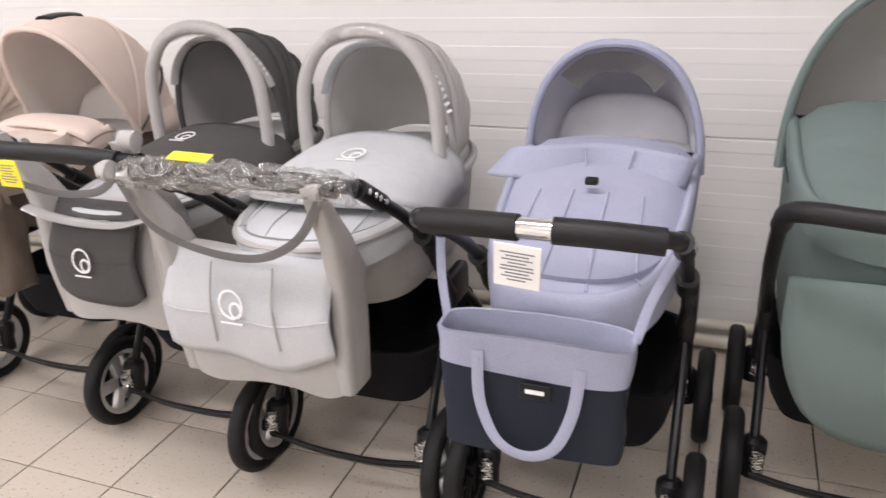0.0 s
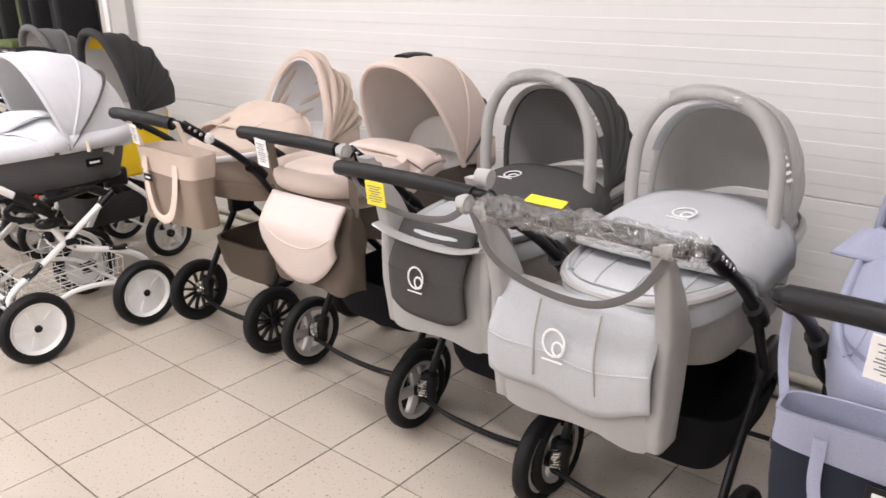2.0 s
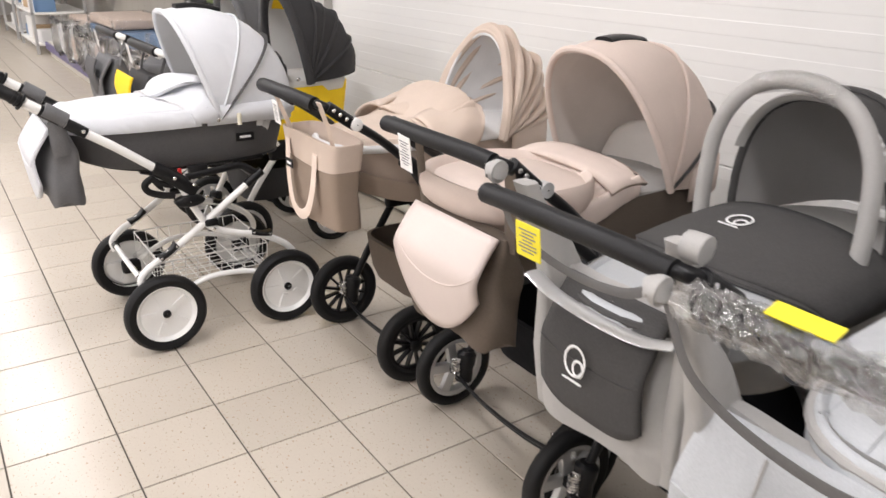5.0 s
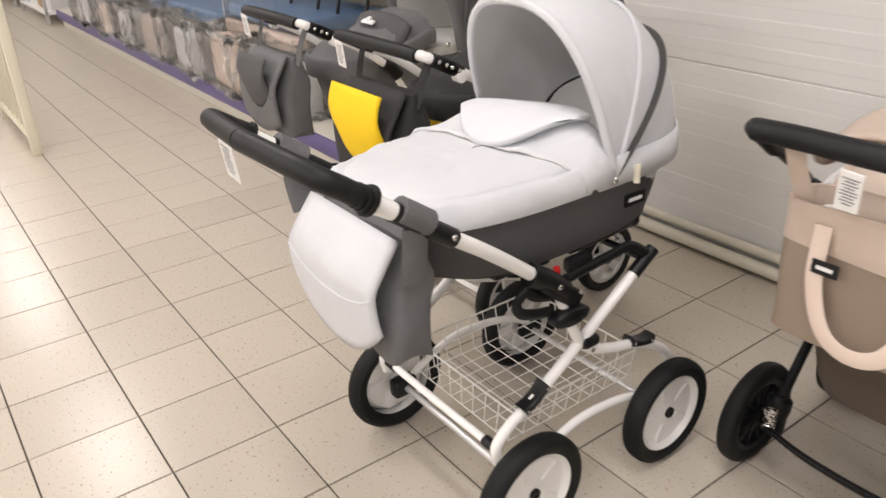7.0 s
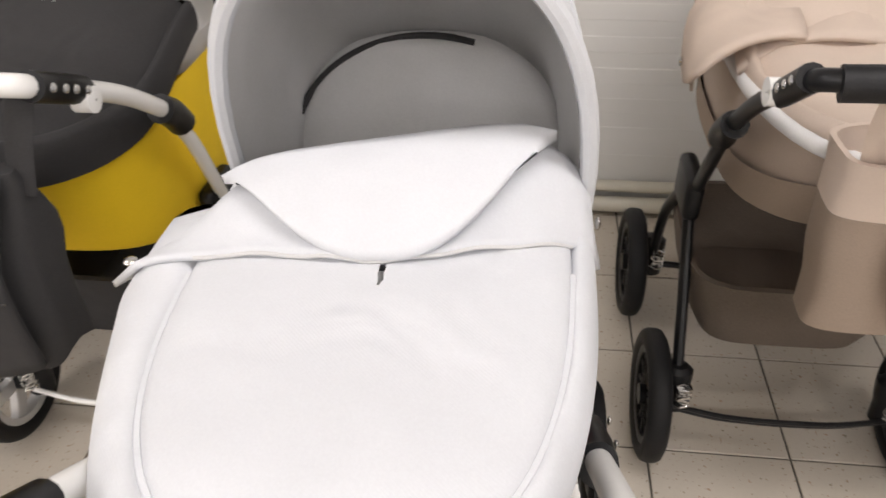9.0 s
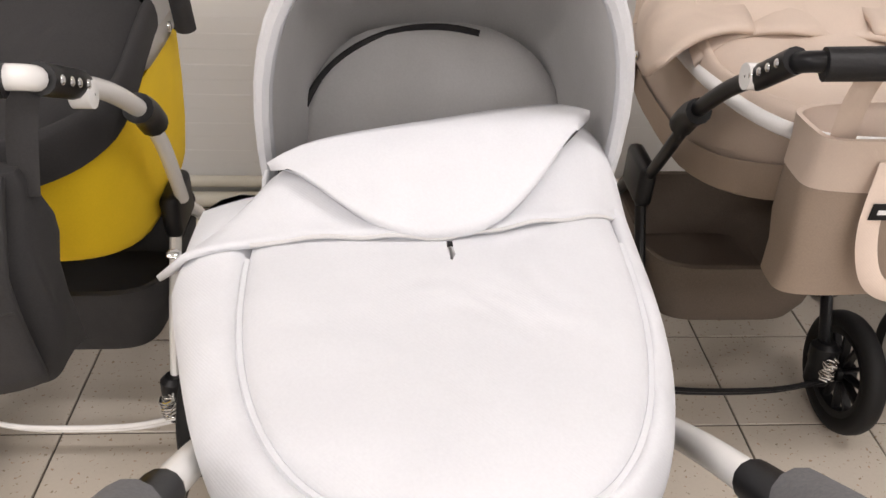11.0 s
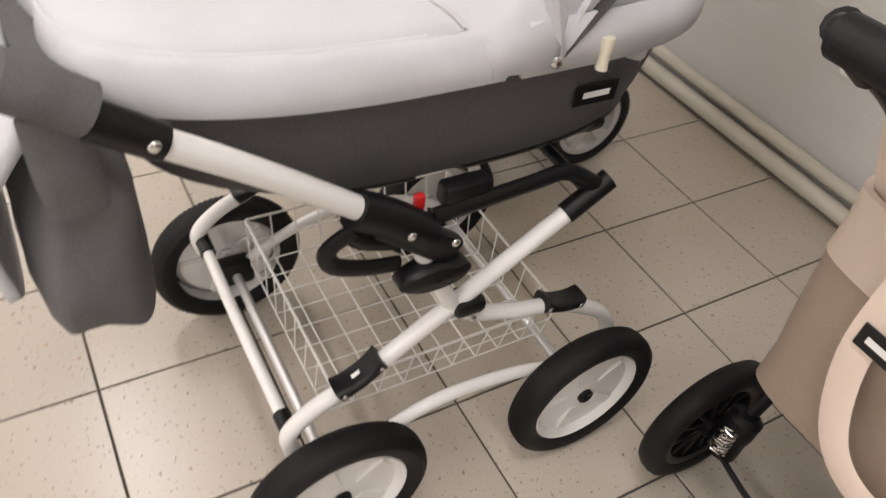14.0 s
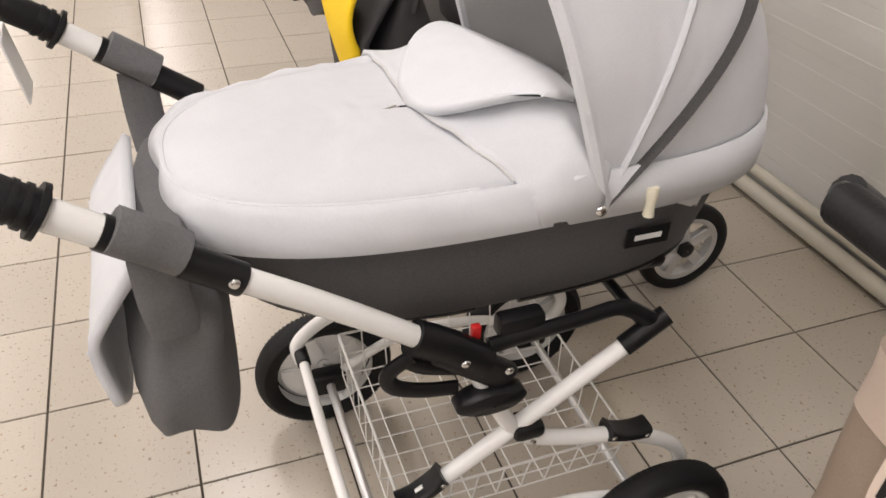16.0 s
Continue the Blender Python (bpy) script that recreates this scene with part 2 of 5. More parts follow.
def part(name, bm, material, parent, label="", soft=True, angle=40):
    """Link a bmesh as one mesh object under a thing or part."""
    me = bpy.data.meshes.new(name)
    bmesh.ops.recalc_face_normals(bm, faces=bm.faces[:])
    bm.to_mesh(me)
    bm.free()
    me.materials.append(material)
    if soft:
        smooth(me, angle)
    ob = new(name, me)
    if parent is not None:
        ob.parent = parent
    if label:
        tagged(ob, label)
    return ob


def thing(name, x, y, z=0, rz=0, label="", category="", group=""):
    e = new(name)
    e.empty_display_size = 0.1
    e.matrix_world = pose(x, y, z, 0, 0, rz)
    return tagged(e, label, category, group)


def mesh_from(verts, faces):
    bm = bmesh.new()
    vs = [bm.verts.new(v) for v in verts]
    for f in faces:
        if len(set(f)) > 2:
            bm.faces.new([vs[i] for i in f])
    return bm


def box(x0, x1, y0, y1, z0, z1, bevel=0.0, seg=2, bm=None):
    bm = bm or bmesh.new()
    r = bmesh.ops.create_cube(bm, size=1)
    bmesh.ops.transform(bm, verts=r["verts"], matrix=Matrix.Translation(((x0 + x1) / 2, (y0 + y1) / 2, (z0 + z1) / 2))
                        @ Matrix.Diagonal((abs(x1 - x0), abs(y1 - y0), abs(z1 - z0), 1)))
    if bevel:
        es = list({e for v in r["verts"] for e in v.link_edges})
        bmesh.ops.bevel(bm, geom=es, offset=bevel, segments=seg, affect="EDGES", profile=0.5)
    return bm


def spline(pts, sub=6):
    """Catmull-Rom through the points."""
    p = [Vector(q) for q in pts]
    if len(p) < 3:
        return p
    p = [2 * p[0] - p[1]] + p + [2 * p[-1] - p[-2]]
    out = []
    for i in range(1, len(p) - 2):
        a, b, c, d = p[i - 1], p[i], p[i + 1], p[i + 2]
        for k in range(sub):
            t = k / sub
            out.append(0.5 * (2 * b + (c - a) * t + (2 * a - 5 * b + 4 * c - d) * t * t + (3 * b - a - 3 * c + d) * t ** 3))
    out.append(p[-2])
    return out


def tube(pts, r, seg=10, sub=6, bm=None, flat=1.0, closed=False, face=None):
    """A round bar swept along a smooth path. r: number or list per input point; flat squeezes it in its second axis."""
    bm = bm or bmesh.new()
    path = spline(pts, sub)
    n = len(path)
    if isinstance(r, (list, tuple)):
        rad = [r[min(int(i / max(sub, 1)), len(r) - 1)] for i in range(n)]
    else:
        rad = [r] * n
    rings = []
    up = Vector((0, 0, 1))
    d0 = (path[1] - path[0]).normalized()
    if abs(d0.dot(up)) > 0.95:
        up = Vector((0, 1, 0))
    side = d0.cross(up).normalized()
    for i, q in enumerate(path):
        d = (path[min(i + 1, n - 1)] - path[max(i - 1, 0)]).normalized()
        if face is not None:
            side = d.cross(Vector(face)).normalized()
        side = (side - d * side.dot(d)).normalized()
        nor = d.cross(side)
        rings.append([bm.verts.new(q + rad[i] * (math.cos(2 * math.pi * k / seg) * side + flat * math.sin(2 * math.pi * k / seg) * nor))
                      for k in range(seg)])
    for a, b in zip(rings, rings[1:]):
        for k in range(seg):
            bm.faces.new((a[k], a[(k + 1) % seg], b[(k + 1) % seg], b[k]))
    bm.faces.new(rings[0][::-1])
    bm.faces.new(rings[-1])
    return bm


def loft(rings, cap0=False, cap1=False, closed=True, bm=None):
    bm = bm or bmesh.new()
    vs = [[bm.verts.new(p) for p in r] for r in rings]
    n = len(vs[0])
    for a, b in zip(vs, vs[1:]):
        for k in range(n if closed else n - 1):
            bm.faces.new((a[k], a[(k + 1) % n], b[(k + 1) % n], b[k]))
    if cap0:
        bm.faces.new(vs[0][::-1])
    if cap1:
        bm.faces.new(vs[-1])
    return bm


def se(v, p):
    return math.copysign(abs(v) ** p, v)


def outline(hw, y0, y1, n=2.8, count=48):
    """A rounded oblong in plan."""
    yc, hl = (y0 + y1) / 2, (y1 - y0) / 2
    return [(hw * se(math.cos(a), 2 / n), yc + hl * se(math.sin(a), 2 / n))
            for a in (2 * math.pi * k / count for k in range(count))]


def solid(ob, thickness, offset=-1.0):
    s = ob.modifiers.new("thickness", "SOLIDIFY")
    s.thickness, s.offset = thickness, offset
    return ob


def disc_axis_x(profile, cx, cy, cz, seg=40, bm=None):
    """Revolve (x, radius) about the x axis at cy, cz."""
    bm = bm or bmesh.new()
    rings = [[(cx + px, cy + pr * math.cos(2 * math.pi * k / seg), cz + pr * math.sin(2 * math.pi * k / seg)) for k in range(seg)]
             for px, pr in profile]
    return loft(rings, bm=bm)


def screw(parent, x, y, z, r=0.008, axis="X", material=None, name="screw"):
    bm = bmesh.new()
    bmesh.ops.create_uvsphere(bm, u_segments=10, v_segments=6, radius=r)
    s = {"X": (0.45, 1, 1), "Y": (1, 0.45, 1), "Z": (1, 1, 0.45)}[axis]
    bmesh.ops.transform(bm, verts=bm.verts[:], matrix=Matrix.Translation((x, y, z)) @ Matrix.Diagonal((*s, 1)))
    return part(name, bm, material or M_CHROME, parent)


# ---------------- stroller parts ----------------


def wheel(parent, x, y, r=0.155, w=0.055, style="white", side=1):
    """A pneumatic wheel about the x axis; side is the outward direction."""
    h = w / 2
    bm = disc_axis_x([(-h * 0.55, r * 0.70), (-h * 0.98, r * 0.80), (-h, r * 0.9), (-h * 0.72, r * 0.975), (-h * 0.3, r),
                      (h * 0.3, r), (h * 0.72, r * 0.975), (h, r * 0.9), (h * 0.98, r * 0.80), (h * 0.55, r * 0.70)], x, y, r, 168 if style == "white" else 48)
    if style == "white":
        # shallow diagonal tread
        for v in bm.verts:
            d = Vector((v.co.y - y, v.co.z - r))
            if d.length > r * 0.96:
                k = int(round(math.atan2(d.y, d.x) / (2 * math.pi) * 168)) % 2
                d2 = d * (1 - 0.028 * (k if v.co.x > x else 1 - k))
                v.co.y, v.co.z = y + d2.x, r + d2.y
    tyre = part("tyre", bm, M_RUBBER, parent)
    s = side
    if style == "white":
        bm = disc_axis_x([(-s * h * 0.7, r * 0.74), (s * h * 0.62, r * 0.745), (s * h * 0.75, r * 0.72), (s * h * 0.62, r * 0.68), (s * h * 0.25, r * 0.63),
                          (s * h * 0.15, r * 0.5), (s * h * 0.3, r * 0.2), (s * h * 0.35, r * 0.10), (s * h * 0.35, 0.002)], x, y, r, 40)
        rim = part("rim", bm, M_WHITEPL, parent, "glossy white plastic dish rim")
        bm = bmesh.new()
        for k in range(5):
            a = 2 * math.pi * k / 5 + 0.3
            q = bmesh.ops.create_cube(bm, size=1)
            bmesh.ops.transform(bm, verts=q["verts"], matrix=Matrix.Translation((x + s * h * 0.12, y, r)) @ Matrix.Rotation(a, 4, "X")
                                @ Matrix.Translation((0, 0, r * 0.42)) @ Matrix.Diagonal((h * 0.5, 0.030, r * 0.42, 1)))
        bmesh.ops.bevel(bm, geom=bm.edges[:], offset=0.004, segments=2, affect="EDGES")
        part("spoke", bm, M_WHITEPL, rim)
        bm = disc_axis_x([(s * h * 0.3, 0.016), (s * h * 0.62, 0.016), (s * h * 0.7, 0.012), (s * h * 0.62, 0.009), (s * h * 0.5, 0.0015)], x, y, r, 20)
        part("hub_cap", bm, M_BLACK, rim)
    else:
        m = M_SILVER if style == "silver" else M_BLACK
        bm = disc_axis_x([(-h * 0.7, r * 0.74), (h * 0.7, r * 0.74), (h * 0.75, r * 0.70), (h * 0.6, r * 0.63), (-h * 0.6, r * 0.63), (-h * 0.75, r * 0.70), (-h * 0.7, r * 0.74)], x, y, r, 40)
        rim = part("rim", bm, m, parent)
        bm = bmesh.new()
        ns = 5 if style == "silver" else 12
        for k in range(ns):
            a = 2 * math.pi * k / ns + 0.2
            q = bmesh.ops.create_cube(bm, size=1)
            wd = 0.036 if ns == 5 else 0.010
            bmesh.ops.transform(bm, verts=q["verts"], matrix=Matrix.Translation((x, y, r)) @ Matrix.Rotation(a, 4, "X")
                                @ Matrix.Translation((0, 0, r * 0.4)) @ Matrix.Diagonal((h * 0.9, wd, r * 0.52, 1)))
        bmesh.ops.bevel(bm, geom=bm.edges[:], offset=0.003, segments=1, affect="EDGES")
        part("spoke", bm, m, rim)
        bm = disc_axis_x([(-h * 1.0, 0.002), (-h * 1.0, 0.024), (h * 1.0, 0.024), (h * 1.15, 0.018), (h * 1.15, 0.002)], x, y, r, 24)
        part("hub_cap", bm, M_BLACK if style == "silver" else m, rim)
    return tyre


def cot(parent, material, hw=0.215, y0=-0.2, y1=0.82, zb=0.62, zt=0.9, lift=0.10, name="carrycot_body", inset=0.09):
    """Tub of a carrycot: its bottom rises to the foot end."""
    rings = []
    for f, s in ((0.0, 0.80), (0.02, 0.86), (0.08, 0.90), (0.3, 0.95), (0.6, 0.985), (1.0, 1.0)):
        ring = []
        for (x, y) in outline(hw * s, y0 + inset * (1 - f), y1 - 0.05 * (1 - f)):
            k = max(0.0, min(1.0, (y0 + 0.38 - y) / 0.38))
            z = zb + lift * k * k * (1 - f)
            ring.append((x, y, z + (zt - z) * f))
        rings.append(ring)
    return part(name, loft(rings, cap0=True), material, parent)


def cover(parent, material, hw=0.222, y0=-0.21, y1=0.82, yend=0.31, z=0.9, rise=0.09, r0=0.12, name="apron_cover", pip=True, puff=0.015, skew=0.0, drop=0.055, crisp=False):
    """Padded apron over the cot: rolled rim, stitched groove, and a top that climbs to the hood."""
    def zz(y, f):
        k = max(0.0, min(1.0, (y - r0) / max(yend - r0, 0.01)))
        return z + rise * (k * k * (3 - 2 * k)) * f

    rings = []
    prof = [(1.0, -drop, 1), (1.015, -drop * 0.55, 1), (1.02, 0.0, 1), (1.01, 0.018, 1), (0.985, 0.03, 1), (0.95, 0.032, 1),
            (0.925, 0.027, 1), (0.91, 0.022, 1), (0.88, 0.028, 1), (0.75, 0.036 + puff * .6, 1), (0.5, 0.04 + puff, 1), (0.25, 0.042 + puff, 1), (0.02, 0.043 + puff, 1)]
    if crisp:
        prof = [(1.0, -drop, 1), (1.008, -drop * 0.6, 1), (1.01, -0.008, 1), (1.004, 0.012, 1), (0.988, 0.024, 1), (0.972, 0.026, 1), (0.93, 0.03, 1), (0.86, 0.035, 1),
                (0.75, 0.038 + puff * .6, 1), (0.5, 0.041 + puff, 1), (0.25, 0.043 + puff, 1), (0.02, 0.044 + puff, 1)]
    for s, dz, f in prof:
        ring = []
        yc = (y0 + y1) / 2
        for (x, y) in outline(hw * s, yc - (yc - y0) * (1 - (1 - s) * 0.55), yc + (y1 - yc) * s, 2.7, 64):
            y = min(y, yend)
            dq = dz * (1 - 0.5 * max(0.0, min(1.0, (y - yend + 0.36) / 0.36))) if dz < 0 else dz
            ring.append((x, y, zz(y, f) + dq + skew * x / hw * max(0.0, min(1.0, (y - r0) / max(yend - r0, 0.01)))))
        rings.append(ring)
    # outer cloth falls lower along the side near the hood
    return part(name, loft(rings, cap1=True), material, parent, angle=60)


def hood(parent, material, lining, hw=0.22, yp=0.42, zp=0.87, rf=0.40, rr=0.44, t0=78, t1=182, n=2.5, puff=0.0, vent=None, name="hood", seams=True, rim=None):
    """Folding canopy: arches turned about a pivot axis across the cot, from the open front rim to the back."""
    def pt(th, ph, grow=0.0):
        a = radians(th)
        k = (th - t0) / (t1 - t0)
        R = rf + (rr - rf) * k + grow
        w = hw + grow - 0.012 * k
        bul = 1.0 + puff * math.sin(k * math.pi * 3) ** 2
        u = -w * se(math.cos(ph), 2 / n)
        rho = R * bul * abs(math.sin(ph)) ** (2 / n)
        return (u, yp - rho * math.cos(a), zp + rho * math.sin(a))

    steps = 15
    arcs = 33
    ths = [t0 + (t1 - t0) * i / (steps - 1) for i in range(steps)]
    bm = loft([[pt(t, math.pi * j / (arcs - 1)) for j in range(arcs)] for t in ths], closed=False)
    shell = part(name, bm, material, parent, angle=70)
    bm = loft([[pt(t, math.pi * j / (arcs - 1), -0.012) for j in range(arcs)] for t in ths], closed=False)
    part("hood_lining", bm, lining, shell, angle=70)
    # rolled front rim
    part("hood_rim", tube([pt(t0, math.pi * j / 24, 0.0) for j in range(25)], 0.011, 8, 1), rim or material, shell)
    if seams:
        for tt in (t0 + (t1 - t0) * 0.34,):
            part("hood_seam", tube([pt(tt, math.pi * j / 24, 0.004) for j in range(25)], 0.005, 6, 1), material, shell)
    if vent:
        tv = t0 + (t1 - t0) * vent[0]
        part("zipper", tube([pt(tv, math.pi * j / 30, 0.004) for j in range(31)], vent[2] if len(vent) > 2 else 0.008, 6, 1, flat=0.3), M_CHAR if len(vent) < 2 else vent[1], shell, "dark zip tape round the canopy")
    return shell, pt


def mattress(parent, material, hw=0.2, y0=0.28, y1=0.8, z=0.86):
    rings = []
    for s, dz in ((0.97, -0.06), (1.0, -0.02), (0.97, 0.0), (0.7, 0.015), (0.02, 0.02)):
        yc = (y0 + y1) / 2
        rings.append([(x, y, z + dz) for x, y in outline(hw * s, yc - (yc - y0) * s, yc + (y1 - yc) * s, 3)])
    return part("lining_pad", loft(rings, cap1=True), material, parent)


def back_cushion(parent, material, hw=0.19, y=0.5, z=0.9, h=0.15, lean=0.05):
    """Padded head end inside the canopy: an arched cushion with a soft roll along its top."""
    rings = []
    for g, dy in ((0.1, 0.0), (0.3, -0.014), (0.7, -0.018), (0.92, -0.01), (1.0, 0.008), (0.97, 0.024), (0.6, 0.028)):
        ring = []
        for j in range(25):
            ph = math.pi * j / 24
            k = g
            ring.append((-hw * k * se(math.cos(ph), 0.75), y + dy + lean * k * math.sin(ph) + 0.003 * math.sin(9 * ph + 5 * g), z - 0.03 + (h + 0.03) * k * math.sin(ph) ** 0.85))
        rings.append(ring)
    return part("back_cushion", loft(rings, closed=False), material, parent, angle=70)


def drape(ob, pts, lift=0.002, sub=6):
    """Lay a path down on the surface of a finished part."""
    tree = BVHTree.FromPolygons([v.co for v in ob.data.vertices], [p.vertices[:] for p in ob.data.polygons])
    out = []
    for p in spline([(x, y, 0.0) for x, y in pts], sub):
        hit = tree.ray_cast(Vector((p.x, p.y, 2.0)), Vector((0, 0, -1)))[0]
        if hit is not None:
            out.append((p.x, p.y, hit.z + lift))
    return out


def label_plate(parent, x, y, z, w, h, normal="Y", tilt=0, material=None, bars=2, ink=None, name="label"):
    """Small sewn or glued plate with unreadable mark."""
    bm = box(-w / 2, w / 2, -0.0015, 0.0015, -h / 2, h / 2, 0.0008, 1)
    ob = part(name, bm, material or M_BLACK, parent, soft=False)
    rz = {"Y": 0, "X": 90, "-X": -90}[normal]
    ob.matrix_local = pose(x, y, z, tilt, 0, rz)
    bm = bmesh.new()
    th = 0.14 if bars < 3 else 0.13 / bars
    for k in range(bars):
        wd = w * (0.62 if bars < 3 else (0.74, 0.5, 0.66, 0.4, 0.7)[k % 5])
        zc = h * (0.36 - 0.72 * (k + 0.5) / bars)
        box(-wd / 2, wd / 2, -0.0024, -0.0018, zc - h * th, zc + h * th, bm=bm)
    part("print", bm, ink or M_STITCH, ob, soft=False)
    return ob


def logo(parent, m, r=0.035, material=None):
    """Embroidered mark: two rings and a bar."""
    bm = tube([(r * math.cos(a), 0, r * 1.15 * math.sin(a)) for a in [2 * math.pi * k / 24 for k in range(25)]], 0.0032, 6, 1, flat=0.5)
    tube([(0.4 * r + 0.5 * r * math.cos(a), 0, -0.45 * r + 0.6 * r * math.sin(a)) for a in [2 * math.pi * k / 20 for k in range(21)]], 0.0032, 6, 1, bm=bm, flat=0.5)
    box(-r, r * 0.9, -0.0015, 0.0015, -1.62 * r, -1.5 * r, bm=bm)
    ob = part("logo_embroidery", bm, material or M_STITCH, parent)
    ob.matrix_local = m
    return ob


def handlebar(parent, hw, ybar, zbar, ylow, zlow, tube_mat, r=0.014, grip=0.019, bow=0.03, gaps=True, joints=True, zmid=None, ymid=None):
    """Push handle: two side tubes and a bowed, padded cross bar."""
    ym = ymid if ymid is not None else ybar + (ylow - ybar) * 0.28
    zm = zmid if zmid is not None else zbar + (zlow - zbar) * 0.22
    for s in (-1, 1):
        part("lower_joint", tube([(s * hw, ylow + 0.03, zlow - 0.035), (s * hw, ylow, zlow), (s * hw, ylow - 0.035, zlow + 0.025)], r * 1.7, 12, 3), M_BLACK, parent)
        part("leg_tube", tube([(s * hw, ylow, zlow - 0.01), (s * hw, ylow + 0.06, zlow - 0.1), (s * hw * 0.93, 0.22, 0.56)], r * 0.9, 12), tube_mat, parent)
        part("side_tube", tube([(s * hw, ylow, zlow), (s * hw, (ylow + ym) / 2, (zlow + zm) / 2 + 0.012), (s * hw, ym, zm), (s * hw * 0.99, ybar + 0.05, zbar - 0.02)], r, 12), tube_mat, parent)
        if joints:
            for f in (0.15, 0.62):
                yy, zz = ym + (ybar + 0.05 - ym) * f, zm + (zbar - 0.02 - zm) * f
                d = Vector((0, ybar + 0.05 - ym, zbar - 0.02 - zm)).normalized() * 0.045
                sl = part("sleeve", tube([Vector((s * hw, yy, zz)) - d, Vector((s * hw, yy, zz)), Vector((s * hw, yy, zz)) + d], r * 1.35, 12), M_BLACK, parent)
                for q in (-0.6, 0.6):
                    screw(sl, s * (hw + r * 1.3), yy + d.y * q, zz + d.z * q, 0.007)
    pts = [(-hw * 0.99, ybar + 0.05, zbar - 0.02), (-hw * 0.93, ybar + 0.01, zbar), (-hw * 0.5, ybar - bow * 0.7, zbar + 0.008), (0, ybar - bow, zbar + 0.01),
           (hw * 0.5, ybar - bow * 0.7, zbar + 0.008), (hw * 0.93, ybar + 0.01, zbar), (hw * 0.99, ybar + 0.05, zbar - 0.02)]
    bar = part("handle_bar", tube(pts, r * 1.02, 12), tube_mat if gaps else M_GRIP, parent)
    g = tube([(-hw * 0.9, ybar, zbar), (-hw * 0.5, ybar - bow * 0.7, zbar + 0.008), (-0.03 if gaps == 2 else 0, ybar - bow, zbar + 0.01)] + ([] if gaps == 2 else [(hw * 0.5, ybar - bow * 0.7, zbar + 0.008), (hw * 0.9, ybar, zbar)]), grip, 14)
    part("grip", g, M_GRIP, bar, "black padded leatherette grip")
    if gaps == 2:
        part("grip", tube([(0.03, ybar - bow, zbar + 0.01), (hw * 0.5, ybar - bow * 0.7, zbar + 0.008), (hw * 0.9, ybar, zbar)], grip, 14), M_GRIP, bar, "black padded leatherette grip")
    return bar


def modern_chassis(parent, style, track=0.29, yf=0.0, yr=0.55, rf=0.15, rr=0.14, zj=0.56, colour=None, handle=None, brown_basket=None, spring=True, white=False):
    """Two-sided folding frame with sprung forks, a cloth basket and twin cross bars."""
    fm = colour or M_DARKMET
    for s in (-1, 1):
        x = s * (track - 0.055)
        part("front_leg", tube([(x, yf + 0.0, rf + 0.02), (x, yf + 0.09, 0.33), (x, (yf + yr) / 2 - 0.02, zj)], 0.013, 10, flat=1.25), fm, parent)
        part("rear_leg", tube([(x, yr, rr + 0.02), (x, yr - 0.06, 0.36), (x, (yf + yr) / 2 + 0.02, zj)], 0.013, 10, flat=1.25), fm, parent)
        bm = box(x - 0.02, x + 0.02, (yf + yr) / 2 - 0.07, (yf + yr) / 2 + 0.07, zj - 0.045, zj + 0.06, 0.016, 3)
        part("folding_joint", bm, M_BLACK, parent)
        if spring:
            for (yy, r) in ((yf, rf), (yr, rr)):
                bm = tube([(x, yy + 0.005, r - 0.03), (x, yy + 0.012, r + 0.035), (x, yy + 0.02, r + 0.08)], [0.03, 0.034, 0.022], 12, 4)
                fork = part("fork", bm, M_BLACK, parent)
                pts = [(x - s * 0.008 + 0.016 * math.cos(k * 1.1), yy - 0.035 + 0.016 * math.sin(k * 1.1), r + 0.01 + k * 0.0016) for k in range(36)]
                part("spring", tube(pts, 0.0028, 6, 1), M_CHROME, fork, "bright coil spring")
                part("axle", tube([(x, yy, r), (s * track, yy, r)], 0.009, 8), M_BLACK, fork)
        wheel(parent, s * track, yf, rf, 0.05, style, s)
        wheel(parent, s * track, yr, rr, 0.05, style if style != "mixed" else "silver", s)
    for dz, dy in ((0.0, -0.02), (-0.028, 0.0)):
        part("cross_bar", tube([(-track + 0.05, yf + dy, rf - 0.01 + dz), (-0.1, yf + dy - 0.012, rf - 0.025 + dz), (0.1, yf + dy - 0.012, rf - 0.025 + dz), (track - 0.05, yf + dy, rf - 0.01 + dz)], 0.006, 8), fm, parent)
    part("cross_bar", tube([(-track + 0.05, yr, rr), (0, yr, rr - 0.01), (track - 0.05, yr, rr)], 0.009, 8), fm, parent)
    bk = M_BASKET
    rings = []
    for z, sx, e in ((0.25, 0.74, 0.03), (0.255, 0.8, 0.015), (0.3, 0.9, 0.0), (0.38, 0.98, -0.01), (0.43, 1.0, -0.015), (0.43, 0.96, 0.0), (0.3, 0.84, 0.02), (0.27, 0.7, 0.05)):
        rings.append([(x, y, z) for x, y in outline((track - 0.06) * sx, yf + 0.06 + e, yr - 0.02 - e, 5, 40)])
    part("basket", loft(rings, cap0=True, cap1=True), brown_basket or bk, parent, "sagging cloth shopping basket")


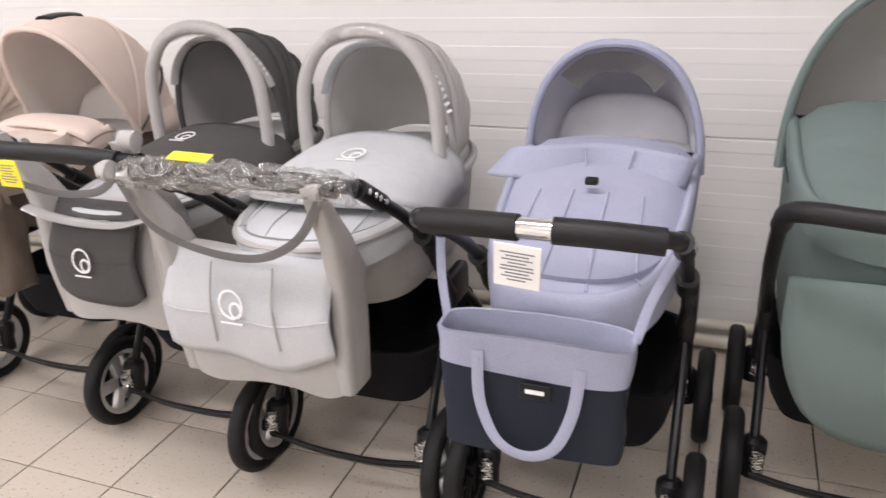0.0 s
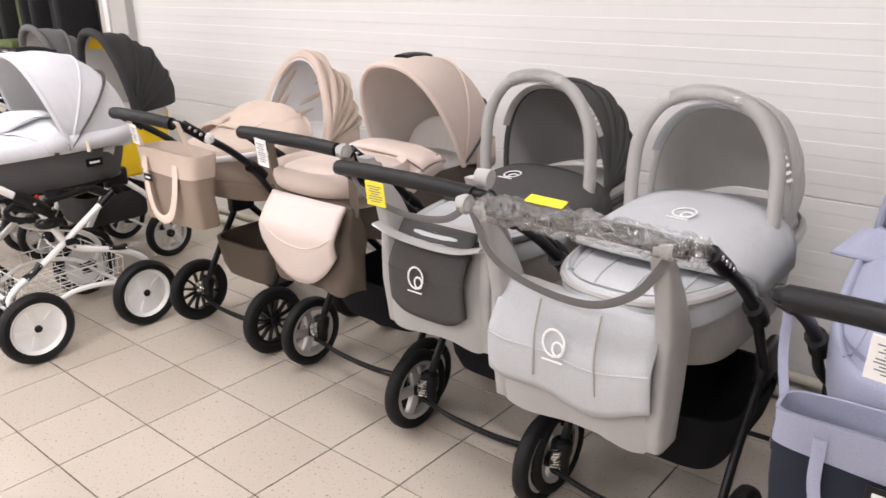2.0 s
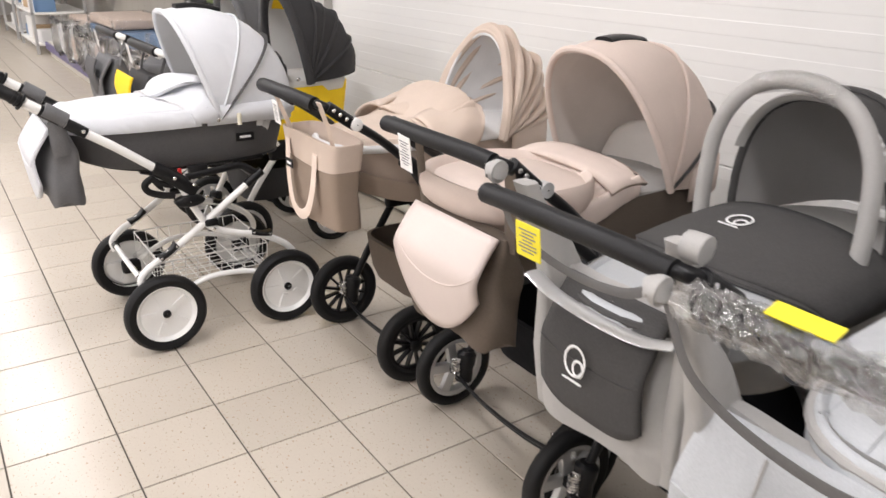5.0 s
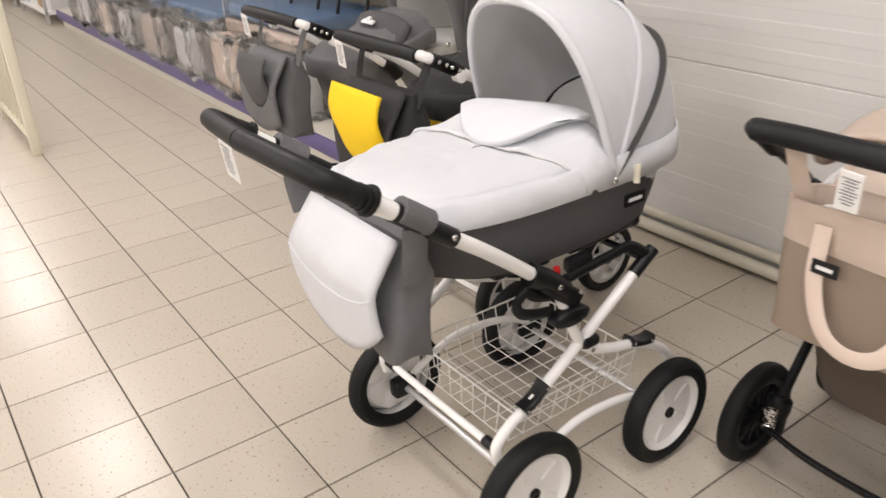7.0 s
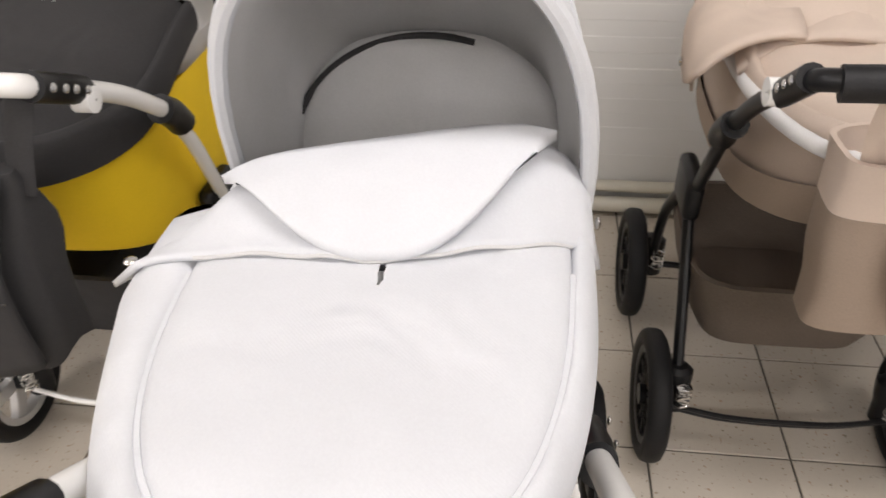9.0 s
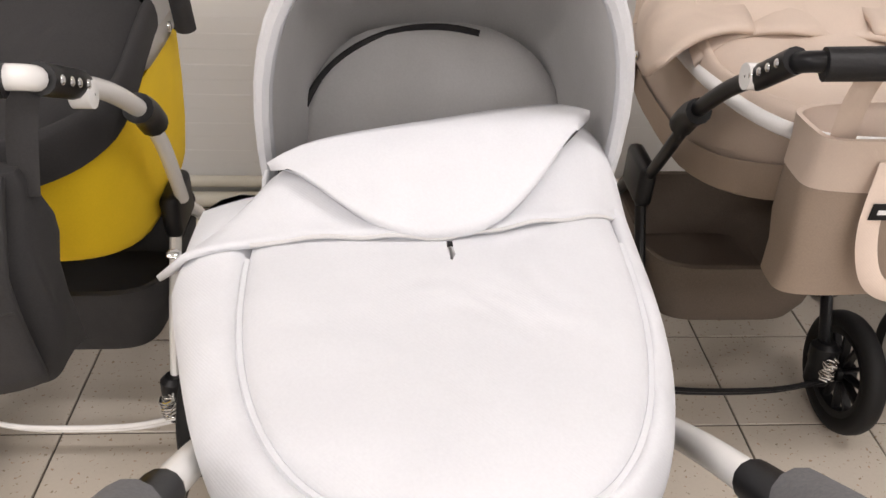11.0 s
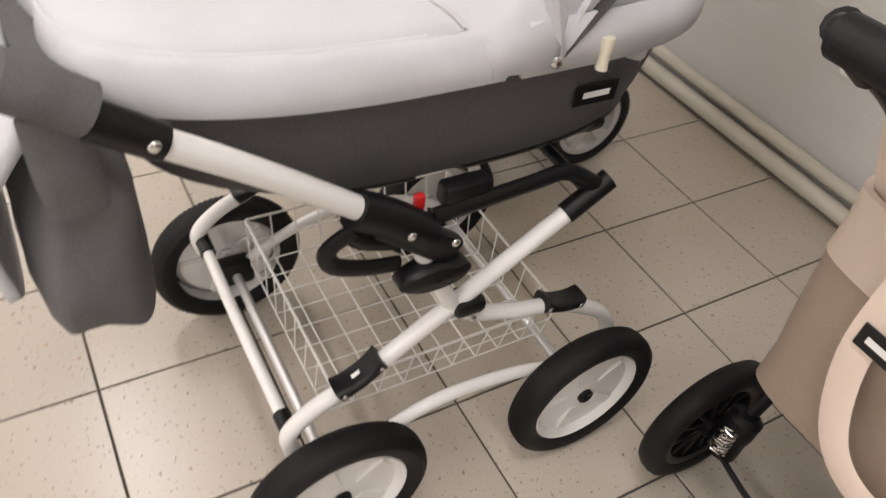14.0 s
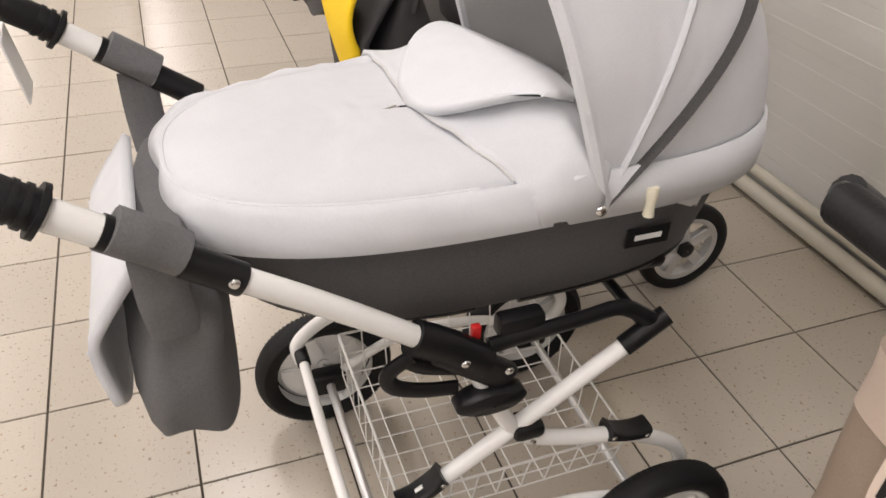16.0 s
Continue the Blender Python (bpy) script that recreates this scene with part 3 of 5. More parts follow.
def tote(parent, w, y, z0, z1, top_mat, low_mat, split=0.6, depth=0.12, handle_mat=None, x=0.0, taper=0.06, tilt=0.0, label=True, band=None, name="tote_bag", loops=True, lx=0.0, lw=0.055, loop_w=0.018):
    """Open soft tote bag with a two-tone body, carry loop and hanging straps."""
    bag = new(name)
    bag.parent = parent
    bag.matrix_local = pose(x, y, z0, tilt, 0, 0)
    H = z1 - z0

    def ring(f, k=0.0):
        ww = w / 2 * (1 - taper * (1 - f)) + k
        dd = depth / 2 * (0.8 + 0.2 * f) + k
        out = []
        for (a, b) in outline(ww, -dd, dd, 5, 40):
            out.append((a + 0.004 * math.sin(13 * b + 9 * f), b + 0.007 * math.sin(11 * a + 5 * f), H * f + (0.012 * math.cos(9 * a) if f > 0.9 else 0)))
        return out

    lo = loft([ring(f) for f in (0, 0.02, 0.2, 0.4, split)], cap0=True)
    part("lower_panel", lo, low_mat, bag)
    up = loft([ring(f, 0.002) for f in (split - 0.01, split + 0.01, (1 + split) / 2, 0.97, 1.0)] + [ring(f, -0.006) for f in (1.0, 0.9, split)])
    part("upper_panel", up, top_mat, bag)
    d = -depth / 2 - 0.006
    hm = handle_mat or top_mat
    if loops:
        pts = [(-w * 0.25, d, H * 0.9), (-w * 0.24, d - 0.006, H * 0.5), (-w * 0.15, d - 0.012, H * 0.18), (0.0, d - 0.014, H * 0.08), (w * 0.15, d - 0.012, H * 0.18), (w * 0.24, d - 0.006, H * 0.5), (w * 0.27, d, H * 0.86)]
        part("carry_loop", tube(pts, loop_w, 8, flat=0.12, face=(0, 1, 0)), hm, bag)
    if label:
        label_plate(bag, lx, d - 0.008, H * (split - 0.08), lw, lw * 0.55, bars=1)
    return bag


def flap_bag(parent, w, y, z0, z1, body_mat, flap_mat, depth=0.1, flap=0.7, x=0.0, sides=None, name="changing_bag", flare=0.03, rz=0.0, round_n=3.0, low=None, seam=True, flap_w=1.0):
    """Shoulder bag with a rounded flap over its front."""
    bag = new(name)
    bag.parent = parent
    bag.matrix_local = pose(x, y, z0, 0, 0, rz)
    H = z1 - z0
    rings = []
    for f, s, dd in ((0, 0.9, 0.75), (0.03, 0.97, 0.95), (0.15, 0.99, 1.02), (0.3, 1.0, 1.05), (0.45, 0.985, 1.0), (0.6, 0.99, 0.96), (0.7, 0.98, 0.9), (0.95, 0.95, 0.45), (1.0, 0.93, 0.3)):
        rings.append([(a + 0.007 * math.sin(38 * b + 9 * f), b + 0.008 * math.sin(21 * a + 6 * f), H * f + (0.016 * math.cos(44 * b) + 0.008 * math.cos(17 * a) if f < 0.2 else 0)) for a, b in outline(w / 2 * s, -depth / 2 * dd, depth / 2 * dd, 4.5, 64)])
    part("bag_body", loft(rings, cap0=True, cap1=True), body_mat, bag)
    # flap: a rounded sheet
    rows = []
    cols = 17
    for i in range(14):
        f = i / 13
        row = []
        half = w * 0.5 * flap_w * (0.93 + flare * f)
        for j in range(cols):
            u = -1 + 2 * j / (cols - 1)
            zlen = flap * H * (1 - 0.42 * abs(u) ** round_n) if low is None else flap * H * low(u)
            z = H * 1.02 - zlen * f
            fz = z / H
            yy = -depth / 2 * (0.3 + 0.8 * min(1, max(0, (1.02 - fz) / 0.35))) - 0.012 - 0.015 * math.sin(f * math.pi) - 0.008 * f
            row.append((u * half, yy, z))
        rows.append(row)
    fl = part("flap", loft(rows, closed=False), flap_mat, bag)
    solid(fl, 0.012, 0.0)
    if seam:
        r = rows[7]
        part("flap_seam", tube([(p[0], p[1] - 0.006, p[2] + 0.0) for p in r], 0.0025, 6, 1), flap_mat, fl)
    return bag


def strap(parent, pts, w=0.018, material=None, name="strap"):
    return part(name, tube(pts, w, 8, flat=0.16, face=(0, 1, 0)), material or M_BLACK, parent)


def price_tag(parent, x, y, z, w=0.06, h=0.09, material=None, tilt=8, rz=0, lines=9, name="price_tag"):
    t = label_plate(parent, x, y, z, w, h, "Y", tilt, material or M_PAPER, lines, M_INK, name)
    t.matrix_local = pose(x, y, z, tilt, 4, rz)
    return t

# ---------------- the room ----------------
X0, X1, Y0, YW = -15.0, 9.0, -6.27, 2.36
floor = tagged(part("floor", box(X0, X1, Y0, YW, -0.2, -0.004), M_GROUT, None, soft=False),
               "beige speckled ceramic tiles with grey-brown joints", "floor", kind="structure")

# ribbed insulated wall panels: shallow ribs and a tongue joint every metre
prof = [(YW, 0.0)]
JZ = 0.805
z = JZ - 0.8
k = 0
zz = 0.005
while zz < CEIL:
    off = (zz - JZ) % 1.0
    if abs(((zz - JZ + 0.5) % 1.0) - 0.5) < 0.012:
        prof += [(YW, zz - 0.006), (YW + 0.008, zz - 0.002), (YW + 0.008, zz + 0.002), (YW, zz + 0.006)]
    else:
        d = 0.0009
        prof += [(YW, zz), (YW + d, zz + 0.003)] if k % 2 == 0 else [(YW + d, zz), (YW, zz + 0.003)]
    k += 1
    zz = JZ - 0.8 + 0.05 * k
prof += [(YW, CEIL)]
for k in range(1, len(prof)):
    if prof[k][1] <= prof[k - 1][1]:
        prof[k] = (prof[k][0], prof[k - 1][1] + 0.0005)
bm = bmesh.new()
ra = [bm.verts.new((0.22, y, zq)) for y, zq in prof] + [bm.verts.new((0.22, YW + 0.12, CEIL)), bm.verts.new((0.22, YW + 0.12, 0))]
rb = [bm.verts.new((X1, y, zq)) for y, zq in prof] + [bm.verts.new((X1, YW + 0.12, CEIL)), bm.verts.new((X1, YW + 0.12, 0))]
for k in range(len(ra)):
    bm.faces.new((ra[k], ra[(k + 1) % len(ra)], rb[(k + 1) % len(rb)], rb[k]))
bm.faces.new(ra)
bm.faces.new(rb[::-1])
tagged(part("wall_north", bm, M_WALL, None, soft=False), "white ribbed metal sandwich-panel wall", "wall", kind="structure")

YB = 2.62
bm = box(X0, -0.15, YB, YB + 0.12, 0, CEIL)
wall_b = tagged(part("wall_north_west", bm, M_WALL2, None, soft=False), "grey painted wall with beige tiled dado", "wall", kind="structure")
for ix in range(36):
    for iz in range(4):
        xa = -0.2 - 0.33 * (ix + 1)
        if xa < -9:
            continue
        t = part("wall_tile", box(xa + 0.003, xa + 0.327, YB - 0.008, YB + 0.002, 0.3 * iz + 0.003, 0.3 * iz + 0.297, 0.002, 1), M_WTILE, wall_b, soft=False)
col = tagged(part("column", box(-0.15, 0.22, YW - 0.06, YB + 0.12, 0, CEIL, 0.006, 2), M_WALL2, None, soft=False),
             "light grey boxed column between the wall panels", "column", kind="structure")
part("column_trim", box(-0.06, 0.0, YW - 0.075, YW - 0.058, 0, CEIL, 0.003, 1), M_WALL, col, soft=False)
tagged(part("wall_south", box(X0, X1, Y0 - 0.12, Y0, 0, CEIL), M_WALL, None, soft=False), "plain white painted wall", "wall", kind="structure")
tagged(part("wall_east", box(X1, X1 + 0.12, Y0, YW + 0.12, 0, CEIL), M_WALL, None, soft=False), "plain white painted wall", "wall", kind="structure")
tagged(part("wall_west", box(X0 - 0.12, X0, Y0, YB + 0.12, 0, CEIL), M_WALL2, None, soft=False), "plain grey painted wall", "wall", kind="structure")
tagged(part("ceiling", box(X0, X1, Y0, YB, CEIL, CEIL + 0.1), M_CEIL, None, soft=False), "plain white ceiling", "ceiling", kind="structure")
tagged(part("floor_west", box(X0, -0.15, YW, YB, -0.2, -0.001), M_TILE, None, soft=False), "beige ceramic tiles", "floor", kind="structure")

for lx, ly in LAMPS:
    lamp = thing("ceiling_light", lx, ly, CEIL, label="unseen long white fluorescent ceiling light with a diffuser", category="ceiling light", group="ceiling lights")
    part("housing", box(-0.63, 0.63, -0.17, 0.17, -0.07, 0.0, 0.008, 2), M_WHITEPL, lamp)
    part("diffuser", box(-0.6, 0.6, -0.15, 0.15, -0.08, -0.071, 0.002, 1), M_GLOW, lamp)

# heating pipes along the foot of the wall
for r, yy, zc in ((0.027, YW - 0.045, 0.043), (0.02, YW - 0.03, 0.105)):
    p = tagged(part("heating_pipe", tube([(0.25, yy, zc), (3, yy, zc), (X1, yy, zc)], r, 14, 2), M_PIPE, None), "cream painted heating pipe along the wall foot", "pipe", "heating pipes")

# ---------------- white stroller with the classic frame ----------------


def white_apron(parent):
    """Padded apron of the white pram: a rolled hem that hangs wide on one side, piping, and a top band with wings that meets the hood."""
    def rim(a):
        c, q = math.cos(a), math.sin(a)
        return (0.226 if c < 0 else 0.207) * se(c, 2 / 2.7), 0.185 + 0.435 * se(q, 2 / 2.7)

    def reach(x, y):
        k = max(0.0, min(1.0, (y + 0.16) / 0.26))
        return 0.006 + (0.045 + 0.032 * k * k if x < 0 else 0.024) * min(1.0, abs(x) / 0.15)

    count = 112
    rings = []
    for off, z in ((0.93, 0.868), (1.04, 0.878), (1.06, 0.892), (0.95, 0.908), (0.68, 0.922), (0.36, 0.931), (0.12, 0.931), (0.0, 0.922)):
        ring = []
        for k in range(count):
            x, y = rim(2 * math.pi * k / count)
            d = reach(x, y) * off
            crease = 0.0055 * math.sin(23 * y + 3 * x) * math.sin(61 * y) if 0.3 < off < 0.9 else 0.0
            out = Vector((x, (y - 0.185) * 0.5, 0)).normalized()
            ring.append((x + out.x * d, min(y + out.y * d, 0.235), z + crease))
        rings.append(ring)
    for f, z in ((0.985, 0.932), (0.95, 0.938), (0.86, 0.944), (0.7, 0.949), (0.5, 0.952), (0.25, 0.953), (0.02, 0.953)):
        ring = []
        for k in range(count):
            x, y = rim(2 * math.pi * k / count)
            x, y = x * f, min(0.1 + (y - 0.1) * (1 - (1 - f) * 0.9), 0.225)
            ring.append((x, y, z + 0.0028 * math.sin(31 * x + 17 * y) * math.sin(23 * y - 9 * x) * (1 - f) * 2))
        rings.append(ring)
    cov = part("apron_cover", loft(rings, cap1=True), M_WHITE, parent, angle=70)
    pts = [rim(2 * math.pi * k / count) for k in range(count)]
    pts = [p for p in pts[count // 4:] + pts[:count // 4] if p[1] < (0.11 if p[0] < 0 else 0.175)]
    part("piping", tube([(x, y, 0.9275) for x, y in pts], 0.0048, 6, 1), M_WHITE, cov)
    # band between the zip and the hood, with a wing on either side
    rows = []
    for i in range(12):
        g = i / 11
        row = []
        for j in range(41):
            u = -1 + j / 20
            h = (1 - abs(u) ** 3.4) ** (1 / 2.2)
            wide = 0.333 - 0.118 * g ** 0.9 if u < 0 else 0.243 - 0.004 * g
            hem = 0.893 + 0.03 * g if u < 0 else 0.879
            top = 0.959 + 0.055 * g * g * (3 - 2 * g) + 0.02 * u * g
            y0, y1 = (0.102 + 0.012 * abs(u) if u < 0 else 0.102 + 0.085 * u + 0.025 * u ** 6), (0.25 + 0.03 * u if u < 0 else 0.25 + 0.055 * u)
            if u > 0.9:
                y1 += 0.012 * math.sin((u - 0.9) * 10 * math.pi)
            x = u * wide if u > 0 else u * (0.24 + (wide - 0.24) * abs(u) ** 4)
            row.append((x, y0 + (y1 - y0) * g, hem + (top - hem) * h + 0.002 * math.sin(19 * u + 7 * g)))
        rows.append(row)
    band = solid(part("apron_band", loft(rows, closed=False), M_WHITE, cov, "padded white band with side wings"), 0.008, 0.0)
    part("zip_line", tube([(p[0], p[1] - 0.001, p[2] + 0.001) for p in rows[0][4:-3]], 0.0026, 6, 1), M_WLIN, band)
    return cov


def white_pram():
    s = thing("stroller", 1.84, 0.645, 0, label="white pram with grey carrycot and white tubular frame, pulled forward", category="stroller", group="row of strollers")
    TX = 0.305
    for sx in (-1, 1):
        for y in (0.0, 0.51):
            wheel(s, sx * TX, y, 0.16, 0.058, "white", sx)
        fx = sx * 0.25
        part("handle_tube", tube([(fx * 1.03, -0.345, 1.009), (fx * 1.03, -0.21, 0.912), (fx * 1.02, -0.09, 0.83), (fx, 0.055, 0.72), (fx, 0.13, 0.655)], 0.0165, 14), M_WHITEMET, s)
        part("s_tube", tube([(fx, 0.13, 0.64), (fx, 0.165, 0.56), (fx, 0.225, 0.465), (fx, 0.325, 0.42), (fx, 0.415, 0.395), (fx, 0.49, 0.36), (fx, 0.555, 0.31), (fx * 1.02, 0.58, 0.25), (fx * 1.03, 0.55, 0.19)], 0.0145, 14), M_WHITEMET, s)
        part("diagonal_tube", tube([(fx, -0.06, 0.25), (fx, -0.065, 0.30), (fx, -0.02, 0.345), (fx, 0.055, 0.385), (fx, 0.215, 0.495), (fx, 0.395, 0.622)], 0.0145, 14), M_WHITEMET, s)
        part("end_cap", tube([(fx, 0.385, 0.615), (fx, 0.42, 0.64), (fx, 0.455, 0.665)], 0.0175, 12), M_BLACK, s)
        part("leaf_tube", tube([(fx * 1.05, 0.02, 0.17), (fx * 1.05, 0.1, 0.22), (fx * 1.05, 0.2, 0.255), (fx * 1.05, 0.33, 0.25), (fx * 1.05, 0.44, 0.22), (fx * 1.05, 0.52, 0.17)], 0.012, 12), M_WHITEMET, s)
        for y in (0.0, 0.51):
            part("axle_block", box(fx * 1.05 - 0.022, fx * 1.05 + 0.022, y - 0.04, y + 0.04, 0.13, 0.19, 0.012, 3), M_BLACK, s)
        # hinge
        h = part("hinge", tube([(fx, 0.03, 0.735), (fx, 0.085, 0.70), (fx, 0.14, 0.655)], 0.024, 14, flat=1.2), M_BLACK, s, "black plastic folding hinge")
        bm = disc_axis_x([(-0.022, 0.002), (-0.018, 0.036), (-0.012, 0.043), (0.012, 0.043), (0.018, 0.036), (0.022, 0.002)], fx + sx * 0.012, 0.15, 0.59, 28)
        bmesh.ops.scale(bm, vec=(1, 1.35, 0.55), verts=bm.verts[:], space=Matrix.Translation((-fx, -0.15, -0.59)))
        part("hinge_cover", bm, M_BLACK, h)
        plate = part("hinge_plate", box(-0.013, 0.013, -0.075, 0.075, -0.028, 0.02, 0.009, 3), M_BLACK, h)
        plate.matrix_local = pose(fx + sx * 0.008, 0.125, 0.668, -38)
        part("lever_loop", tube([(fx, 0.03, 0.70), (fx, -0.005, 0.675), (fx, 0.005, 0.645), (fx, 0.05, 0.625), (fx, 0.1, 0.615)], 0.009, 10, flat=1.5), M_BLACK, h)
        screw(h, fx + sx * 0.03, 0.1, 0.69, 0.007)
        screw(h, fx + sx * 0.03, 0.17, 0.655, 0.007)
        part("latch_lever", tube([(fx, 0.02, 0.695), (fx, 0.05, 0.672), (fx, 0.1, 0.655)], 0.009, 10, flat=1.4), M_BLACK, h)
        part("release_button", box(fx * 0.93 - 0.006, fx * 0.93 + 0.006, 0.125, 0.14, 0.69, 0.715, 0.003, 2), M_RED, h)
        for (y, zc, a) in ((0.055, 0.385, 33), (0.43, 0.392, -14)):
            bm = bmesh.new()
            rings = []
            for k in range(9):
                v = -1 + k / 4
                th, up = 0.009 + 0.005 * abs(v) ** 3, 0.012 - 0.02 * (1 - v * v) * 0.35
                rings.append([(0.021 * e[0], v * 0.043, up + th * e[1]) for e in outline(1, -1, 1, 4, 16)])
            c = part("tube_clip", loft(rings, cap0=True, cap1=True, bm=bm), M_BLACK, s)
            c.matrix_local = pose(fx, y, zc, a)
            for v in (-0.036, 0.036):
                screw(c, sx * 0.021, v, 0.01, 0.005)
        part("rocker_joint", box(fx - 0.024, fx + 0.024, 0.2, 0.255, 0.47, 0.50, 0.01, 2), M_BLACK, s)
        screw(s, fx + sx * 0.018, 0.235, 0.458, 0.007)
        # seat rail
        part("seat_rail", tube([(fx * 0.98, 0.15, 0.68), (fx * 0.98, 0.3, 0.693), (fx * 0.98, 0.37, 0.697), (fx, 0.43, 0.66)], 0.011, 10, flat=1.3), M_DARKMET, s)
        part("adapter", box(fx * 0.93 - 0.016, fx * 0.93 + 0.016, 0.165, 0.24, 0.685, 0.722, 0.008, 2), M_BLACK, s)
        # handle sleeves
        for (y, zc) in ((-0.212, 0.914), (-0.288, 0.968)):
            sl = part("sleeve", tube([(fx * 1.03, y + 0.03, zc - 0.021), (fx * 1.03, y, zc), (fx * 1.03, y - 0.03, zc + 0.021)], 0.021, 14), M_BLACK, s)
            screw(sl, fx * 1.03 + sx * 0.021, y + 0.02, zc - 0.01, 0.007)
        part("collar", tube([(fx * 1.03, -0.315, 0.987), (fx * 1.03, -0.335, 1.001), (fx * 1.03, -0.36, 1.018)], 0.0185, 12), M_WHITEPL, s)
    part("front_bar", tube([(-0.25, -0.06, 0.285), (0, -0.062, 0.285), (0.25, -0.06, 0.285)], 0.011, 12), M_WHITEMET, s)
    for sx in (-1, 1):
        part("bar_socket", tube([(sx * 0.2, -0.06, 0.285), (sx * 0.225, -0.06, 0.285), (sx * 0.25, -0.06, 0.285)], 0.015, 10), M_BLACK, s)
    for y in (0.0, 0.51):
        part("axle", tube([(-TX, y, 0.16), (0, y, 0.16), (TX, y, 0.16)], 0.010, 12), M_SILVER, s)
    part("rear_bar", tube([(-0.25, 0.42, 0.65), (0, 0.42, 0.65), (0.25, 0.42, 0.65)], 0.01, 10), M_DARKMET, s)
    # handle bar
    hw = 0.258
    bar = part("handle_bar", tube([(-hw, -0.34, 1.005), (-hw * 0.985, -0.41, 1.055), (-hw * 0.86, -0.46, 1.088), (0, -0.485, 1.1), (hw * 0.86, -0.46, 1.088), (hw * 0.985, -0.41, 1.055), (hw, -0.34, 1.005)], 0.016, 14), M_WHITEMET, s)
    for sx in (-1, 1):
        part("grip", tube([(sx * hw, -0.362, 1.02), (sx * hw * 0.985, -0.41, 1.055), (sx * hw * 0.86, -0.46, 1.088), (sx * 0.0, -0.485, 1.1)], 0.0225, 14), M_GRIP, bar, "black rubber grip")
        for q in range(3):
            part("grip_ring", tube([(sx * hw, -0.364 - q * 0.011, 1.0215 + q * 0.008), (sx * hw, -0.367 - q * 0.011, 1.0236 + q * 0.008), (sx * hw, -0.37 - q * 0.011, 1.0258 + q * 0.008)], (0.031, 0.0255, 0.0245)[q], 16, 1), M_GRIP, bar)
    price_tag(s, -0.235, -0.43, 0.985, 0.07, 0.1)
    # wire basket
    bx, b0, b1, zb, zt = 0.215, 0.02, 0.47, 0.235, 0.335
    wires = [([(-bx * 0.98, b0, zt), (0, b0, zt), (bx * 0.98, b0, zt)], 0.0028), ([(-bx * 0.98, b1, zt), (0, b1, zt), (bx * 0.98, b1, zt)], 0.0028)]
    for sx in (-1, 1):
        wires.append(([(sx * bx, b0, zt), (sx * bx, (b0 + b1) / 2, zt), (sx * bx, b1, zt)], 0.0028))
        wires.append(([(sx * bx * 0.95, b0, (zt + zb) / 2), (sx * bx * 0.95, (b0 + b1) / 2, (zt + zb) / 2), (sx * bx * 0.95, b1, (zt + zb) / 2)], 0.0017))
    for i in range(9):
        x = -bx * 0.9 + 1.8 * bx * i / 8
        wires.append(([(x * 1.1, b0, zt), (x, b0, zb), (x, (b0 + b1) / 2, zb - 0.002), (x, b1, zb), (x * 1.1, b1, zt)], 0.0017))
    for i in range(10):
        y = b0 + (b1 - b0) * i / 9
        wires.append(([(-bx, y, zt), (-bx * 0.9, y, zb), (0, y, zb), (bx * 0.9, y, zb), (bx, y, zt)], 0.0017))
    basket = new("wire_basket")
    basket.parent = s
    tagged(basket, "white wire shopping basket")
    for pts, wr in wires:
        part("wire", tube(pts, wr, 6, 1), M_WIRE, basket)
    # carrycot
    cot(s, M_DGREY, 0.222, -0.248, 0.65, 0.705, 0.885, 0.06, inset=0.055)
    part("cot_base", box(-0.17, 0.17, 0.0, 0.5, 0.69, 0.716, 0.01, 2), M_BLACK, s)
    cov = white_apron(s)
    part("tub_rail", tube([(x, y, 0.708 + 0.06 * max(0, min(1, (0.132 - y) / 0.38)) ** 2) for x, y in outline(0.186, -0.16, 0.6, 2.8, 64)], 0.008, 8, 1, closed=True), M_BLACK, s, "black rail under the tub")
    # wind flap: tongue from the raised edge down to the zip
    rows = []
    for i in range(15):
        f = i / 14
        row = []
        for j in range(21):
            u = -1 + 2 * j / 20
            yt, zt = 0.243 + 0.034 * u, 1.024 + 0.02 * u
            g = f * (1 - abs(u) ** 2.3)
            yy = yt - (yt - 0.108) * g
            zq = zt - (zt - 0.951) * g ** 1.15 + 0.008 * math.sin(math.pi * g)
            row.append((u * 0.193 * (1 - 0.05 * f) - 0.014, yy, zq - 0.02 * abs(u) ** 5))
        rows.append(row)
    fl = solid(part("wind_flap", loft(rows, closed=False), M_WHITE, cov, "padded white tongue flap"), 0.014, 1.0)
    z1 = part("zip_pull", box(-0.004, 0.004, 0.086, 0.1, 0.95, 0.958, 0.003, 2), M_DARKMET, cov)
    part("pull_tab", tube([(0, 0.084, 0.957), (0.002, 0.07, 0.955), (0.0, 0.058, 0.953)], 0.004, 8), M_CHROME, z1)
    screw(cov, -0.318, 0.137, 0.912, 0.009, "Z")
    screw(cov, 0.247, 0.3, 0.889, 0.009)
    part("cord_lock", tube([(0.236, 0.385, 0.905), (0.238, 0.385, 0.885), (0.238, 0.385, 0.86)], [0.009, 0.0075, 0.009], 10, 3), M_CREAMPL, cov, "cream cord toggle")
    sh, pt = hood(s, M_WHITE, M_WLIN, 0.228, 0.315, 0.885, 0.415, 0.365, 72, 188, 2.7, vent=(0.52, M_CHAR, 0.013))
    # valance round the back of the hood
    rings = []
